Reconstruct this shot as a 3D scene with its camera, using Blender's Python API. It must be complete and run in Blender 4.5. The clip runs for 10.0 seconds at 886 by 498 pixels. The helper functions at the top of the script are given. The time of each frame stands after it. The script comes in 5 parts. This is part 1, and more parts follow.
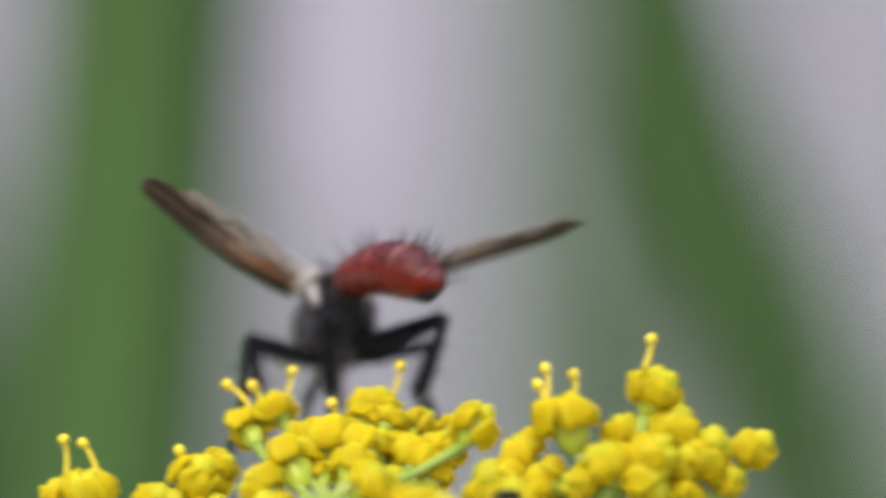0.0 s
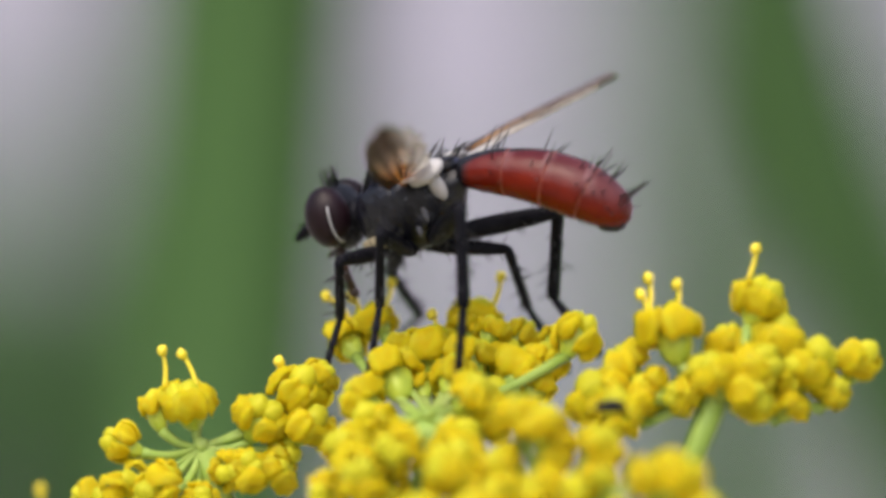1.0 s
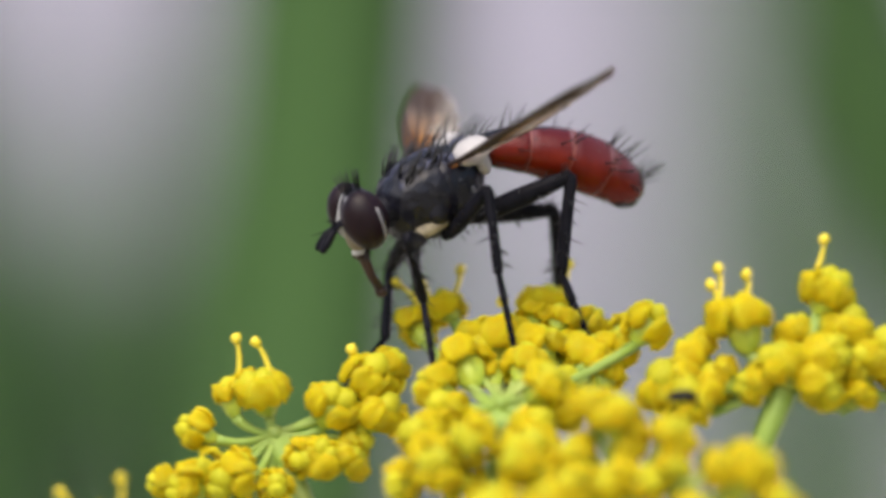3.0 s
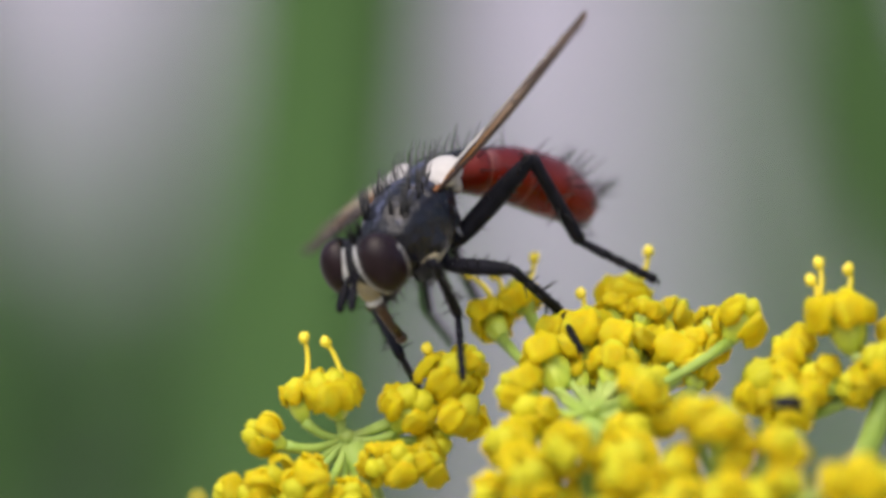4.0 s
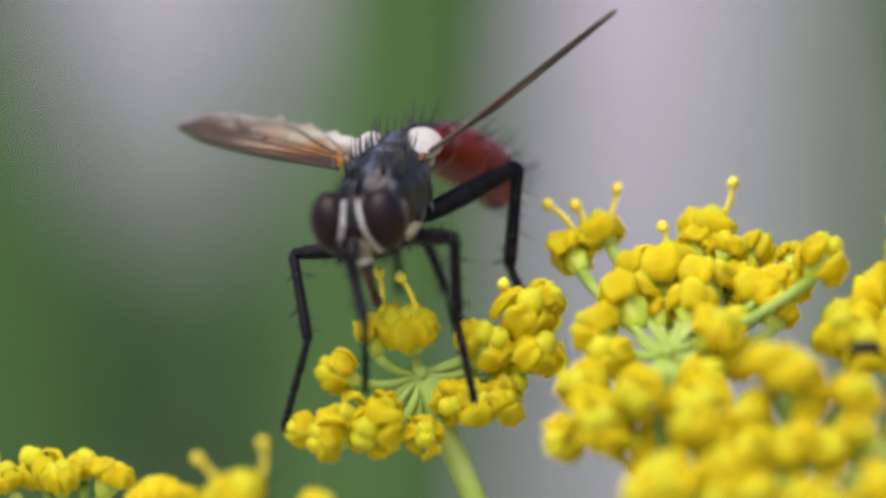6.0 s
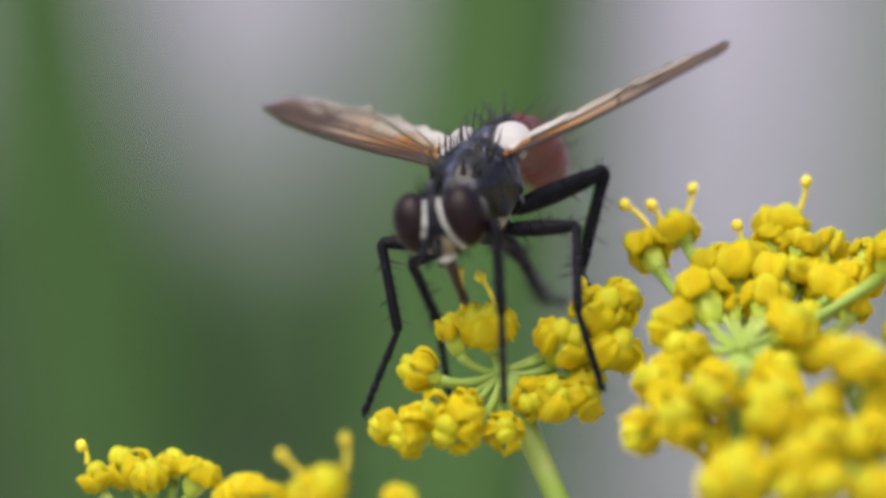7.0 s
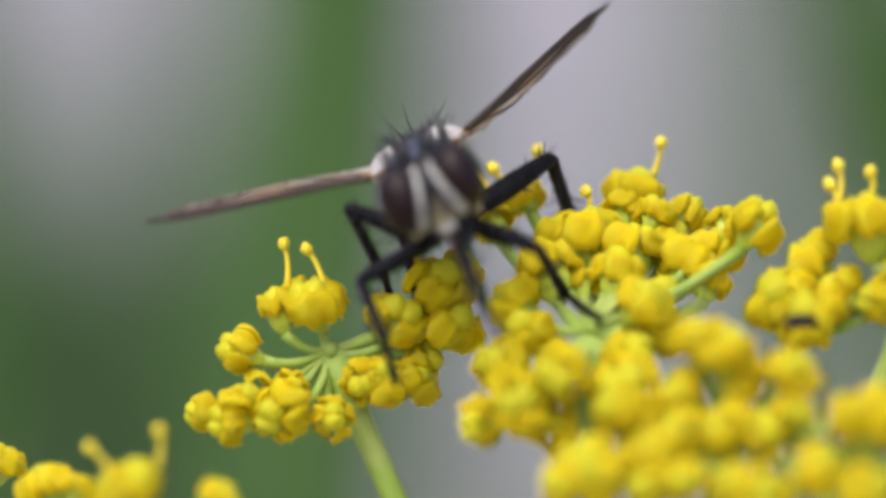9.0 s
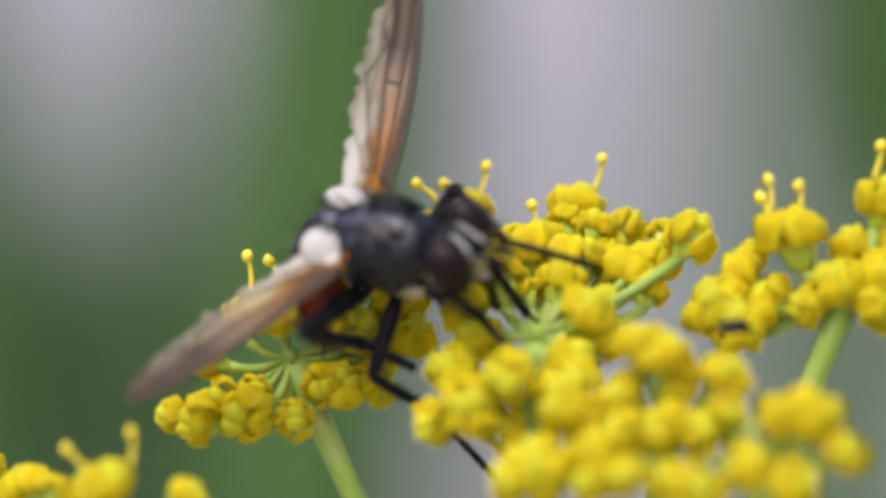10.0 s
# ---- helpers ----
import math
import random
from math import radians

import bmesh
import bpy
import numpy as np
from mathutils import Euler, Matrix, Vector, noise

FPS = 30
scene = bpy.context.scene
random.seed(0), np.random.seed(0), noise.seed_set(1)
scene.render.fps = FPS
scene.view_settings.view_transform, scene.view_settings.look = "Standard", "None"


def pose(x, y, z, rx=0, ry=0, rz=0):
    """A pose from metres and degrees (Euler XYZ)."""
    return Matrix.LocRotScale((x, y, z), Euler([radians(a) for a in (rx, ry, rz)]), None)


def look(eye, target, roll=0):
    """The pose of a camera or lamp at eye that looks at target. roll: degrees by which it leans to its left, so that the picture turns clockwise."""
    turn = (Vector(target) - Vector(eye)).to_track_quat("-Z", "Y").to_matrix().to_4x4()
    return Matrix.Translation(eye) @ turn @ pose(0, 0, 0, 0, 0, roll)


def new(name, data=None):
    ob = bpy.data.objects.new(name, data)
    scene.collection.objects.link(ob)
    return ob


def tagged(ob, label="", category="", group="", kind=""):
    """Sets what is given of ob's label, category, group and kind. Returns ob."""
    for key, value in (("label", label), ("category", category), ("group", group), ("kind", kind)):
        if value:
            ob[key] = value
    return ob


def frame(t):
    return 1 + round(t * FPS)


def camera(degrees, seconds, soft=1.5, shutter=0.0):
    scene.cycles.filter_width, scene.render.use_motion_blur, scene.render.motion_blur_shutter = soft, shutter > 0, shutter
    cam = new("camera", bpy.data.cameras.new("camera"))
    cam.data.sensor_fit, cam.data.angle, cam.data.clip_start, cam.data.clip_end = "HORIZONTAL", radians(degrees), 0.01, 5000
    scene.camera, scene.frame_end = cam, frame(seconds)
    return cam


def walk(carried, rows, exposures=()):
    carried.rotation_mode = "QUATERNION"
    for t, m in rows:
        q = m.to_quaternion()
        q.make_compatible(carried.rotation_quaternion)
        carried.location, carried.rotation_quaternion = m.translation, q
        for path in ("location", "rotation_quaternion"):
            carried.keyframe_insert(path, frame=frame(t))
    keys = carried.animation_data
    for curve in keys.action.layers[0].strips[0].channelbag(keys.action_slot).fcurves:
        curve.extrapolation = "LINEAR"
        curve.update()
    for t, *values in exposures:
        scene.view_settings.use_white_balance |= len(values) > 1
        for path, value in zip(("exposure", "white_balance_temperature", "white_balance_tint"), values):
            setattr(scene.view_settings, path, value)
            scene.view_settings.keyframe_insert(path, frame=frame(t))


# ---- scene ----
# ---- camera and its walk ----
cam = camera(7.0, 10.0, soft=3.6, shutter=0.6)
walk(cam, [
    (0, pose(0, 0, 1, 90.502, 0, -1.341)),
    (0.2, pose(0, 0, 1, 90.496, 0, -1.028)),
    (0.5, pose(0, 0, 1, 90.488, 0, -0.559)),
    (1, pose(0, 0, 1, 90.078, 0, -0.492)),
    (1.5, pose(0, 0, 1, 90.062, 0, -0.737)),
    (1.75, pose(0, 0, 1, 90.256, 0, -0.637)),
    (2, pose(0, 0, 1, 90.451, 0, -0.536)),
    (2.2, pose(0, 0, 1, 90.400, 0, -0.268)),
    (2.5, pose(0, 0, 1, 90.325, 0, 0.134)),
    (2.7, pose(0, 0, 1, 90.203, 0, 0.143)),
    (3, pose(0, 0, 1, 90.021, 0, 0.156)),
    (3.2, pose(0, 0, 1, 90.046, 0, 0.246)),
    (4.3, pose(0, 0, 1, 89.960, 0, 0.045)),
    (4.5, pose(0, 0, 1, 89.928, 0, -0.156)),
    (4.8, pose(0, 0, 1, 89.887, 0, 0.206)),
    (4.9, pose(0, 0, 1, 89.874, 0, 0.326)),
    (5, pose(0, 0, 1, 89.861, 0, 0.447)),
    (5.5, pose(0, 0, 1, 89.791, 0, 0.961)),
    (5.7, pose(0, 0, 1, 89.710, 0, 0.849)),
    (6.8, pose(0, 0, 1, 89.748, 0, 1.296)),
    (7, pose(0, 0, 1, 89.705, 0, 1.564)),
    (7.5, pose(0, 0, 1, 89.898, 0, 1.296)),
    (8, pose(0, 0, 1, 89.863, 0, 0.179)),
    (8.5, pose(0, 0, 1, 89.657, 0, 0.268)),
    (9, pose(0, 0, 1, 89.590, 0, 0.246)),
    (9.5, pose(0, 0, 1, 89.643, 0, 0.223)),
    (10, pose(0, 0, 1, 89.646, 0, 0.268)),
])
cam.data.dof.use_dof = True
cam.data.dof.aperture_fstop = 18.0

# ---- light: an overcast day ----
sky = bpy.data.worlds.new("overcast_sky")
scene.world = sky
sky.use_nodes = True
sky_tex = sky.node_tree.nodes.new("ShaderNodeTexSky")
sky_tex.sky_type, sky_tex.sun_disc = "NISHITA", False
sky_tex.sun_elevation, sky_tex.sun_rotation = radians(58), radians(205)
sky_tex.air_density, sky_tex.dust_density, sky_tex.ozone_density = 1.0, 6.0, 1.0
sky.node_tree.links.new(sky_tex.outputs[0], sky.node_tree.nodes["Background"].inputs[0])
sky.node_tree.nodes["Background"].inputs[1].default_value = 0.235
sun = new("sun", bpy.data.lights.new("sun", "SUN"))
sun.data.energy, sun.data.angle, sun.data.color = 1.13, radians(70), (1.0, 0.97, 0.93)
sun.matrix_world = look((-1.2, -3.1, 5.2), (0, 0.3, 1))
scene.view_settings.exposure = 0.0

MM = 0.001


# ---- materials ----
def material(name, base, rough=0.5, second=None, scale=2000.0, bump=0.0, bump_scale=6000.0, sheen=0.0, sss=0.0, spec=0.5,
             translucent=0.0, coat=0.0, patch=None, patch_scale=600.0):
    """Two colours mixed by fine noise, a third by broad noise, with fine relief."""
    m = bpy.data.materials.new(name)
    m.use_nodes = True
    nt = m.node_tree
    b = nt.nodes["Principled BSDF"]
    b.inputs["Roughness"].default_value = rough
    b.inputs["Specular IOR Level"].default_value = spec
    b.inputs["Coat Weight"].default_value = coat
    b.inputs["Sheen Weight"].default_value = sheen
    if sss:
        b.inputs["Subsurface Weight"].default_value = sss
        b.inputs["Subsurface Radius"].default_value = (1.0, 0.7, 0.2)
        b.inputs["Subsurface Scale"].default_value = 0.0010
    tc = nt.nodes.new("ShaderNodeTexCoord")
    info = nt.nodes.new("ShaderNodeObjectInfo")
    n1 = nt.nodes.new("ShaderNodeTexNoise")
    n1.inputs["Scale"].default_value, n1.inputs["Detail"].default_value = scale, 4
    nt.links.new(tc.outputs["Object"], n1.inputs["Vector"])
    mix = nt.nodes.new("ShaderNodeMixRGB")
    mix.inputs[1].default_value = (*base, 1)
    mix.inputs[2].default_value = (*(second or base), 1)
    ramp = nt.nodes.new("ShaderNodeMapRange")
    ramp.inputs[1].default_value, ramp.inputs[2].default_value = 0.35, 0.65
    nt.links.new(n1.outputs[0], ramp.inputs[0])
    nt.links.new(ramp.outputs[0], mix.inputs[0])
    colour = mix.outputs[0]
    if patch:
        n2 = nt.nodes.new("ShaderNodeTexNoise")
        n2.inputs["Scale"].default_value, n2.inputs["Detail"].default_value = patch_scale, 2
        nt.links.new(tc.outputs["Object"], n2.inputs["Vector"])
        r2 = nt.nodes.new("ShaderNodeMapRange")
        r2.inputs[1].default_value, r2.inputs[2].default_value = 0.5, 0.7
        nt.links.new(n2.outputs[0], r2.inputs[0])
        mp = nt.nodes.new("ShaderNodeMixRGB")
        nt.links.new(r2.outputs[0], mp.inputs[0])
        nt.links.new(colour, mp.inputs[1])
        mp.inputs[2].default_value = (*patch, 1)
        colour = mp.outputs[0]
    hsv = nt.nodes.new("ShaderNodeHueSaturation")
    vary = nt.nodes.new("ShaderNodeMapRange")
    vary.inputs[3].default_value, vary.inputs[4].default_value = 0.93, 1.07
    nt.links.new(info.outputs["Random"], vary.inputs[0])
    nt.links.new(vary.outputs[0], hsv.inputs["Value"])
    nt.links.new(colour, hsv.inputs["Color"])
    nt.links.new(hsv.outputs[0], b.inputs["Base Color"])
    if bump:
        n3 = nt.nodes.new("ShaderNodeTexNoise")
        n3.inputs["Scale"].default_value, n3.inputs["Detail"].default_value = bump_scale, 5
        nt.links.new(tc.outputs["Object"], n3.inputs["Vector"])
        bp = nt.nodes.new("ShaderNodeBump")
        bp.inputs["Strength"].default_value, bp.inputs["Distance"].default_value = bump, 0.0001
        nt.links.new(n3.outputs[0], bp.inputs["Height"])
        nt.links.new(bp.outputs[0], b.inputs["Normal"])
    if translucent:
        tr = nt.nodes.new("ShaderNodeBsdfTranslucent")
        nt.links.new(hsv.outputs[0], tr.inputs["Color"])
        ms = nt.nodes.new("ShaderNodeMixShader")
        ms.inputs[0].default_value = translucent
        nt.links.new(b.outputs[0], ms.inputs[1])
        nt.links.new(tr.outputs[0], ms.inputs[2])
        nt.links.new(ms.outputs[0], nt.nodes["Material Output"].inputs["Surface"])
    return m


PETAL = material("petal_yellow", (0.85, 0.69, 0.016), 0.55, (0.86, 0.62, 0.011), 1.9, 0.35, 7.0, spec=0.08, translucent=0.42, sss=0.6, patch=(0.84, 0.74, 0.04), patch_scale=1.1)
DOME = material("flower_disc_yellow_green", (0.78, 0.74, 0.035), 0.45, (0.68, 0.68, 0.04), 1.3, 0.15, 6.0, spec=0.2, translucent=0.45)
OVARY = material("ovary_green", (0.44, 0.52, 0.05), 0.42, (0.34, 0.44, 0.04), 2.5, 0.2, 6.0)
STALK = material("stalk_green", (0.36, 0.50, 0.10), 0.5, (0.27, 0.42, 0.06), 900, 0.25, 5000, translucent=0.15, patch=(0.44, 0.54, 0.16), patch_scale=420)
STAMEN = material("stamen_yellow", (0.82, 0.68, 0.03), 0.5, (0.76, 0.62, 0.04), 3000)
BLACK = material("black_cuticle", (0.010, 0.010, 0.013), 0.34, (0.018, 0.018, 0.024), 1500, 0.35, 4000, spec=0.16)
LEG = material("black_leg_cuticle", (0.006, 0.006, 0.009), 0.48, (0.011, 0.011, 0.016), 1800, 0.4, 5000, spec=0.07)
HAIR = material("black_bristle", (0.008, 0.008, 0.009), 0.4)
EYE = material("eye_dark_maroon", (0.008, 0.0035, 0.005), 0.36, (0.014, 0.006, 0.009), 1200, 0.12, 14000, spec=0.2)
SILVER = material("silver_dusting", (0.567, 0.567, 0.567), 0.6, (0.324, 0.324, 0.338), 2500, 0.2, 6000)
DUST = material("grey_dusting", (0.15, 0.15, 0.18), 0.5, (0.05, 0.05, 0.065), 5000, 0.3, 6000)
FACE = material("yellowish_face", (0.36, 0.31, 0.19), 0.5, (0.20, 0.17, 0.11), 1800, 0.2, 6000)
CALYPTER = material("calypter_white", (0.64, 0.62, 0.62), 0.5, (0.55, 0.53, 0.54), 1500, 0.15, 4000, translucent=0.3)
PROBOSCIS = material("proboscis_brown", (0.045, 0.018, 0.012), 0.35, (0.02, 0.01, 0.008), 1500)
VEIN = material("wing_vein_brown", (0.022, 0.010, 0.006), 0.45)
LEAF = material("leaf_green", (0.085, 0.174, 0.054), 0.5, (0.078, 0.160, 0.050), 60, 0.0, spec=0.2, translucent=0.35, patch=(0.073, 0.144, 0.044), patch_scale=15)
SHRUB = material("shrub_leaf_grey_green", (0.188, 0.347, 0.149), 0.6, (0.171, 0.323, 0.133), 60, 0.0, spec=0.2, translucent=0.55, patch=(0.144, 0.272, 0.099), patch_scale=15)
WALL = material("pale_render", (0.361, 0.352, 0.439), 0.9, (0.344, 0.338, 0.422), 8, 0.0, patch=(0.370, 0.361, 0.444), patch_scale=2.5)
# unseen ground, made pale as a reflector that fills the undersides with light
BOUNCE_GROUND = material("pale_bounce_ground", (0.34, 0.32, 0.28), 0.9, (0.26, 0.25, 0.21), 60, 0.4, 90, patch=(0.22, 0.24, 0.15), patch_scale=0.7)


def thorax_material():
    """Black cuticle with grey dusting in four lengthwise stripes and highlights painted across the sutures."""
    m = material("dusted_thorax", (0.005, 0.005, 0.009), 0.30, (0.009, 0.009, 0.016), 1500, 1.0, 2600, spec=0.38)
    nt = m.node_tree
    b = nt.nodes["Principled BSDF"]
    old = b.inputs["Base Color"].links[0].from_socket
    tc = nt.nodes.new("ShaderNodeTexCoord")
    sep = nt.nodes.new("ShaderNodeSeparateXYZ")
    nt.links.new(tc.outputs["Object"], sep.inputs[0])
    wave = nt.nodes.new("ShaderNodeMath")
    wave.operation = "MULTIPLY"
    wave.inputs[1].default_value = 2 * math.pi / (0.85 * MM)
    nt.links.new(sep.outputs["Y"], wave.inputs[0])
    cos = nt.nodes.new("ShaderNodeMath")
    cos.operation = "COSINE"
    nt.links.new(wave.outputs[0], cos.inputs[0])
    noise_tex = nt.nodes.new("ShaderNodeTexNoise")
    noise_tex.inputs["Scale"].default_value, noise_tex.inputs["Detail"].default_value = 2200, 5
    nt.links.new(tc.outputs["Object"], noise_tex.inputs["Vector"])
    add = nt.nodes.new("ShaderNodeMath")
    add.operation = "MULTIPLY_ADD"
    add.inputs[1].default_value, add.inputs[2].default_value = 0.13, -0.08
    nt.links.new(cos.outputs[0], add.inputs[0])
    tot = nt.nodes.new("ShaderNodeMath")
    nt.links.new(add.outputs[0], tot.inputs[0])
    nt.links.new(noise_tex.outputs[0], tot.inputs[1])
    rng = nt.nodes.new("ShaderNodeMapRange")
    back = nt.nodes.new("ShaderNodeMapRange")
    back.inputs[1].default_value, back.inputs[2].default_value = 0.1 * MM, 1.1 * MM
    back.inputs[3].default_value, back.inputs[4].default_value = -0.16, 0.10
    nt.links.new(sep.outputs["Z"], back.inputs[0])
    tot2 = nt.nodes.new("ShaderNodeMath")
    nt.links.new(tot.outputs[0], tot2.inputs[0])
    nt.links.new(back.outputs[0], tot2.inputs[1])
    rng.inputs[1].default_value, rng.inputs[2].default_value, rng.inputs[4].default_value = 0.53, 0.72, 0.42
    total = tot2.outputs[0]
    for at_x in (-0.30, -1.35):  # pale highlights painted along the two cross sutures
        off, gap, line, more = (nt.nodes.new(k) for k in ("ShaderNodeMath", "ShaderNodeMath", "ShaderNodeMapRange", "ShaderNodeMath"))
        off.inputs[1].default_value = -at_x * MM
        nt.links.new(sep.outputs["X"], off.inputs[0])
        gap.operation = "ABSOLUTE"
        nt.links.new(off.outputs[0], gap.inputs[0])
        line.inputs[1].default_value, line.inputs[2].default_value, line.inputs[4].default_value = 0.22 * MM, 0.04 * MM, 0.15
        nt.links.new(gap.outputs[0], line.inputs[0])
        nt.links.new(total, more.inputs[0])
        nt.links.new(line.outputs[0], more.inputs[1])
        total = more.outputs[0]
    nt.links.new(total, rng.inputs[0])
    mix = nt.nodes.new("ShaderNodeMixRGB")
    nt.links.new(rng.outputs[0], mix.inputs[0])
    nt.links.new(old, mix.inputs[1])
    # the bluish tint of the dusting also paints in glints
    mix.inputs[2].default_value = (0.12, 0.13, 0.225, 1)
    nt.links.new(mix.outputs[0], b.inputs["Base Color"])
    return m


def abdomen_material():
    """Orange-red cuticle, a black dorsal wedge narrowing from the base, a darker tip."""
    m = material("red_abdomen", (0.150, 0.0105, 0.0025), 0.26, (0.105, 0.0065, 0.0025), 900, 0.3, 3500, spec=0.24)
    nt = m.node_tree
    b = nt.nodes["Principled BSDF"]
    old = b.inputs["Base Color"].links[0].from_socket
    tc = nt.nodes.new("ShaderNodeTexCoord")
    sep = nt.nodes.new("ShaderNodeSeparateXYZ")
    nt.links.new(tc.outputs["Object"], sep.inputs[0])

    def math_node(op, a, bb=None, c=None):
        n = nt.nodes.new("ShaderNodeMath")
        n.operation = op
        for i, v in enumerate((a, bb, c)):
            if v is None:
                continue
            if isinstance(v, float):
                n.inputs[i].default_value = v
            else:
                nt.links.new(v, n.inputs[i])
        return n.outputs[0]

    # height over the bent middle line: lit orange flanks, shaded maroon back, painted in
    u = math_node("MULTIPLY", sep.outputs["X"], -1 / (6.55 * MM))
    u = math_node("MAXIMUM", u, 0.0)
    rise = math_node("MULTIPLY", math_node("MULTIPLY", u, math_node("SUBTRACT", 1.0, u)), 0.95)
    axis = math_node("SUBTRACT", rise, math_node("MULTIPLY", math_node("POWER", u, 2.6), 1.25))
    rel = math_node("SUBTRACT", math_node("DIVIDE", sep.outputs["Z"], MM), axis)
    back = nt.nodes.new("ShaderNodeMapRange")
    back.inputs[1].default_value, back.inputs[2].default_value = 0.05, 0.85
    nt.links.new(rel, back.inputs[0])
    maroon = nt.nodes.new("ShaderNodeMixRGB")
    nt.links.new(back.outputs[0], maroon.inputs[0])
    nt.links.new(old, maroon.inputs[1])
    maroon.inputs[2].default_value = (0.078, 0.0085, 0.0110, 1)
    # pinkish dusting behind each seam, and a sky sheen painted on the last segments
    ring = math_node("FRACT", math_node("DIVIDE", math_node("SUBTRACT", math_node("MULTIPLY", sep.outputs["X"], -1.0), 1.75 * MM), 1.57 * MM))
    dust = nt.nodes.new("ShaderNodeMapRange")
    dust.inputs[1].default_value, dust.inputs[2].default_value, dust.inputs[4].default_value = 0.30, 0.0, 0.32
    nt.links.new(ring, dust.inputs[0])
    tail_sheen = nt.nodes.new("ShaderNodeMapRange")
    tail_sheen.inputs[1].default_value, tail_sheen.inputs[2].default_value, tail_sheen.inputs[4].default_value = -3.6 * MM, -6.2 * MM, 0.15
    nt.links.new(sep.outputs["X"], tail_sheen.inputs[0])
    pink = nt.nodes.new("ShaderNodeMixRGB")
    nt.links.new(math_node("MULTIPLY", math_node("ADD", dust.outputs[0], tail_sheen.outputs[0]), back.outputs[0]), pink.inputs[0])
    nt.links.new(maroon.outputs[0], pink.inputs[1])
    pink.inputs[2].default_value = (0.42, 0.26, 0.27, 1)
    old = pink.outputs[0]
    half = math_node("MULTIPLY_ADD", sep.outputs["X"], 0.17, 0.68 * MM)  # the wedge's half width
    half = math_node("MAXIMUM", half, 0.01 * MM)
    side = math_node("ABSOLUTE", sep.outputs["Y"])
    inside = math_node("SUBTRACT", half, side)
    top = nt.nodes.new("ShaderNodeMapRange")
    top.inputs[1].default_value, top.inputs[2].default_value = -0.05 * MM, 0.12 * MM
    nt.links.new(inside, top.inputs[0])
    up = nt.nodes.new("ShaderNodeMapRange")
    up.inputs[1].default_value, up.inputs[2].default_value = 0.1 * MM, 0.4 * MM
    nt.links.new(sep.outputs["Z"], up.inputs[0])
    base = nt.nodes.new("ShaderNodeMapRange")
    base.inputs[1].default_value, base.inputs[2].default_value = -0.55 * MM, -0.2 * MM
    nt.links.new(sep.outputs["X"], base.inputs[0])
    wedge = math_node("MULTIPLY", top.outputs[0], up.outputs[0])
    black = math_node("MAXIMUM", wedge, base.outputs[0])
    mix = nt.nodes.new("ShaderNodeMixRGB")
    nt.links.new(black, mix.inputs[0])
    nt.links.new(old, mix.inputs[1])
    mix.inputs[2].default_value = (0.012, 0.011, 0.014, 1)
    nt.links.new(mix.outputs[0], b.inputs["Base Color"])
    return m


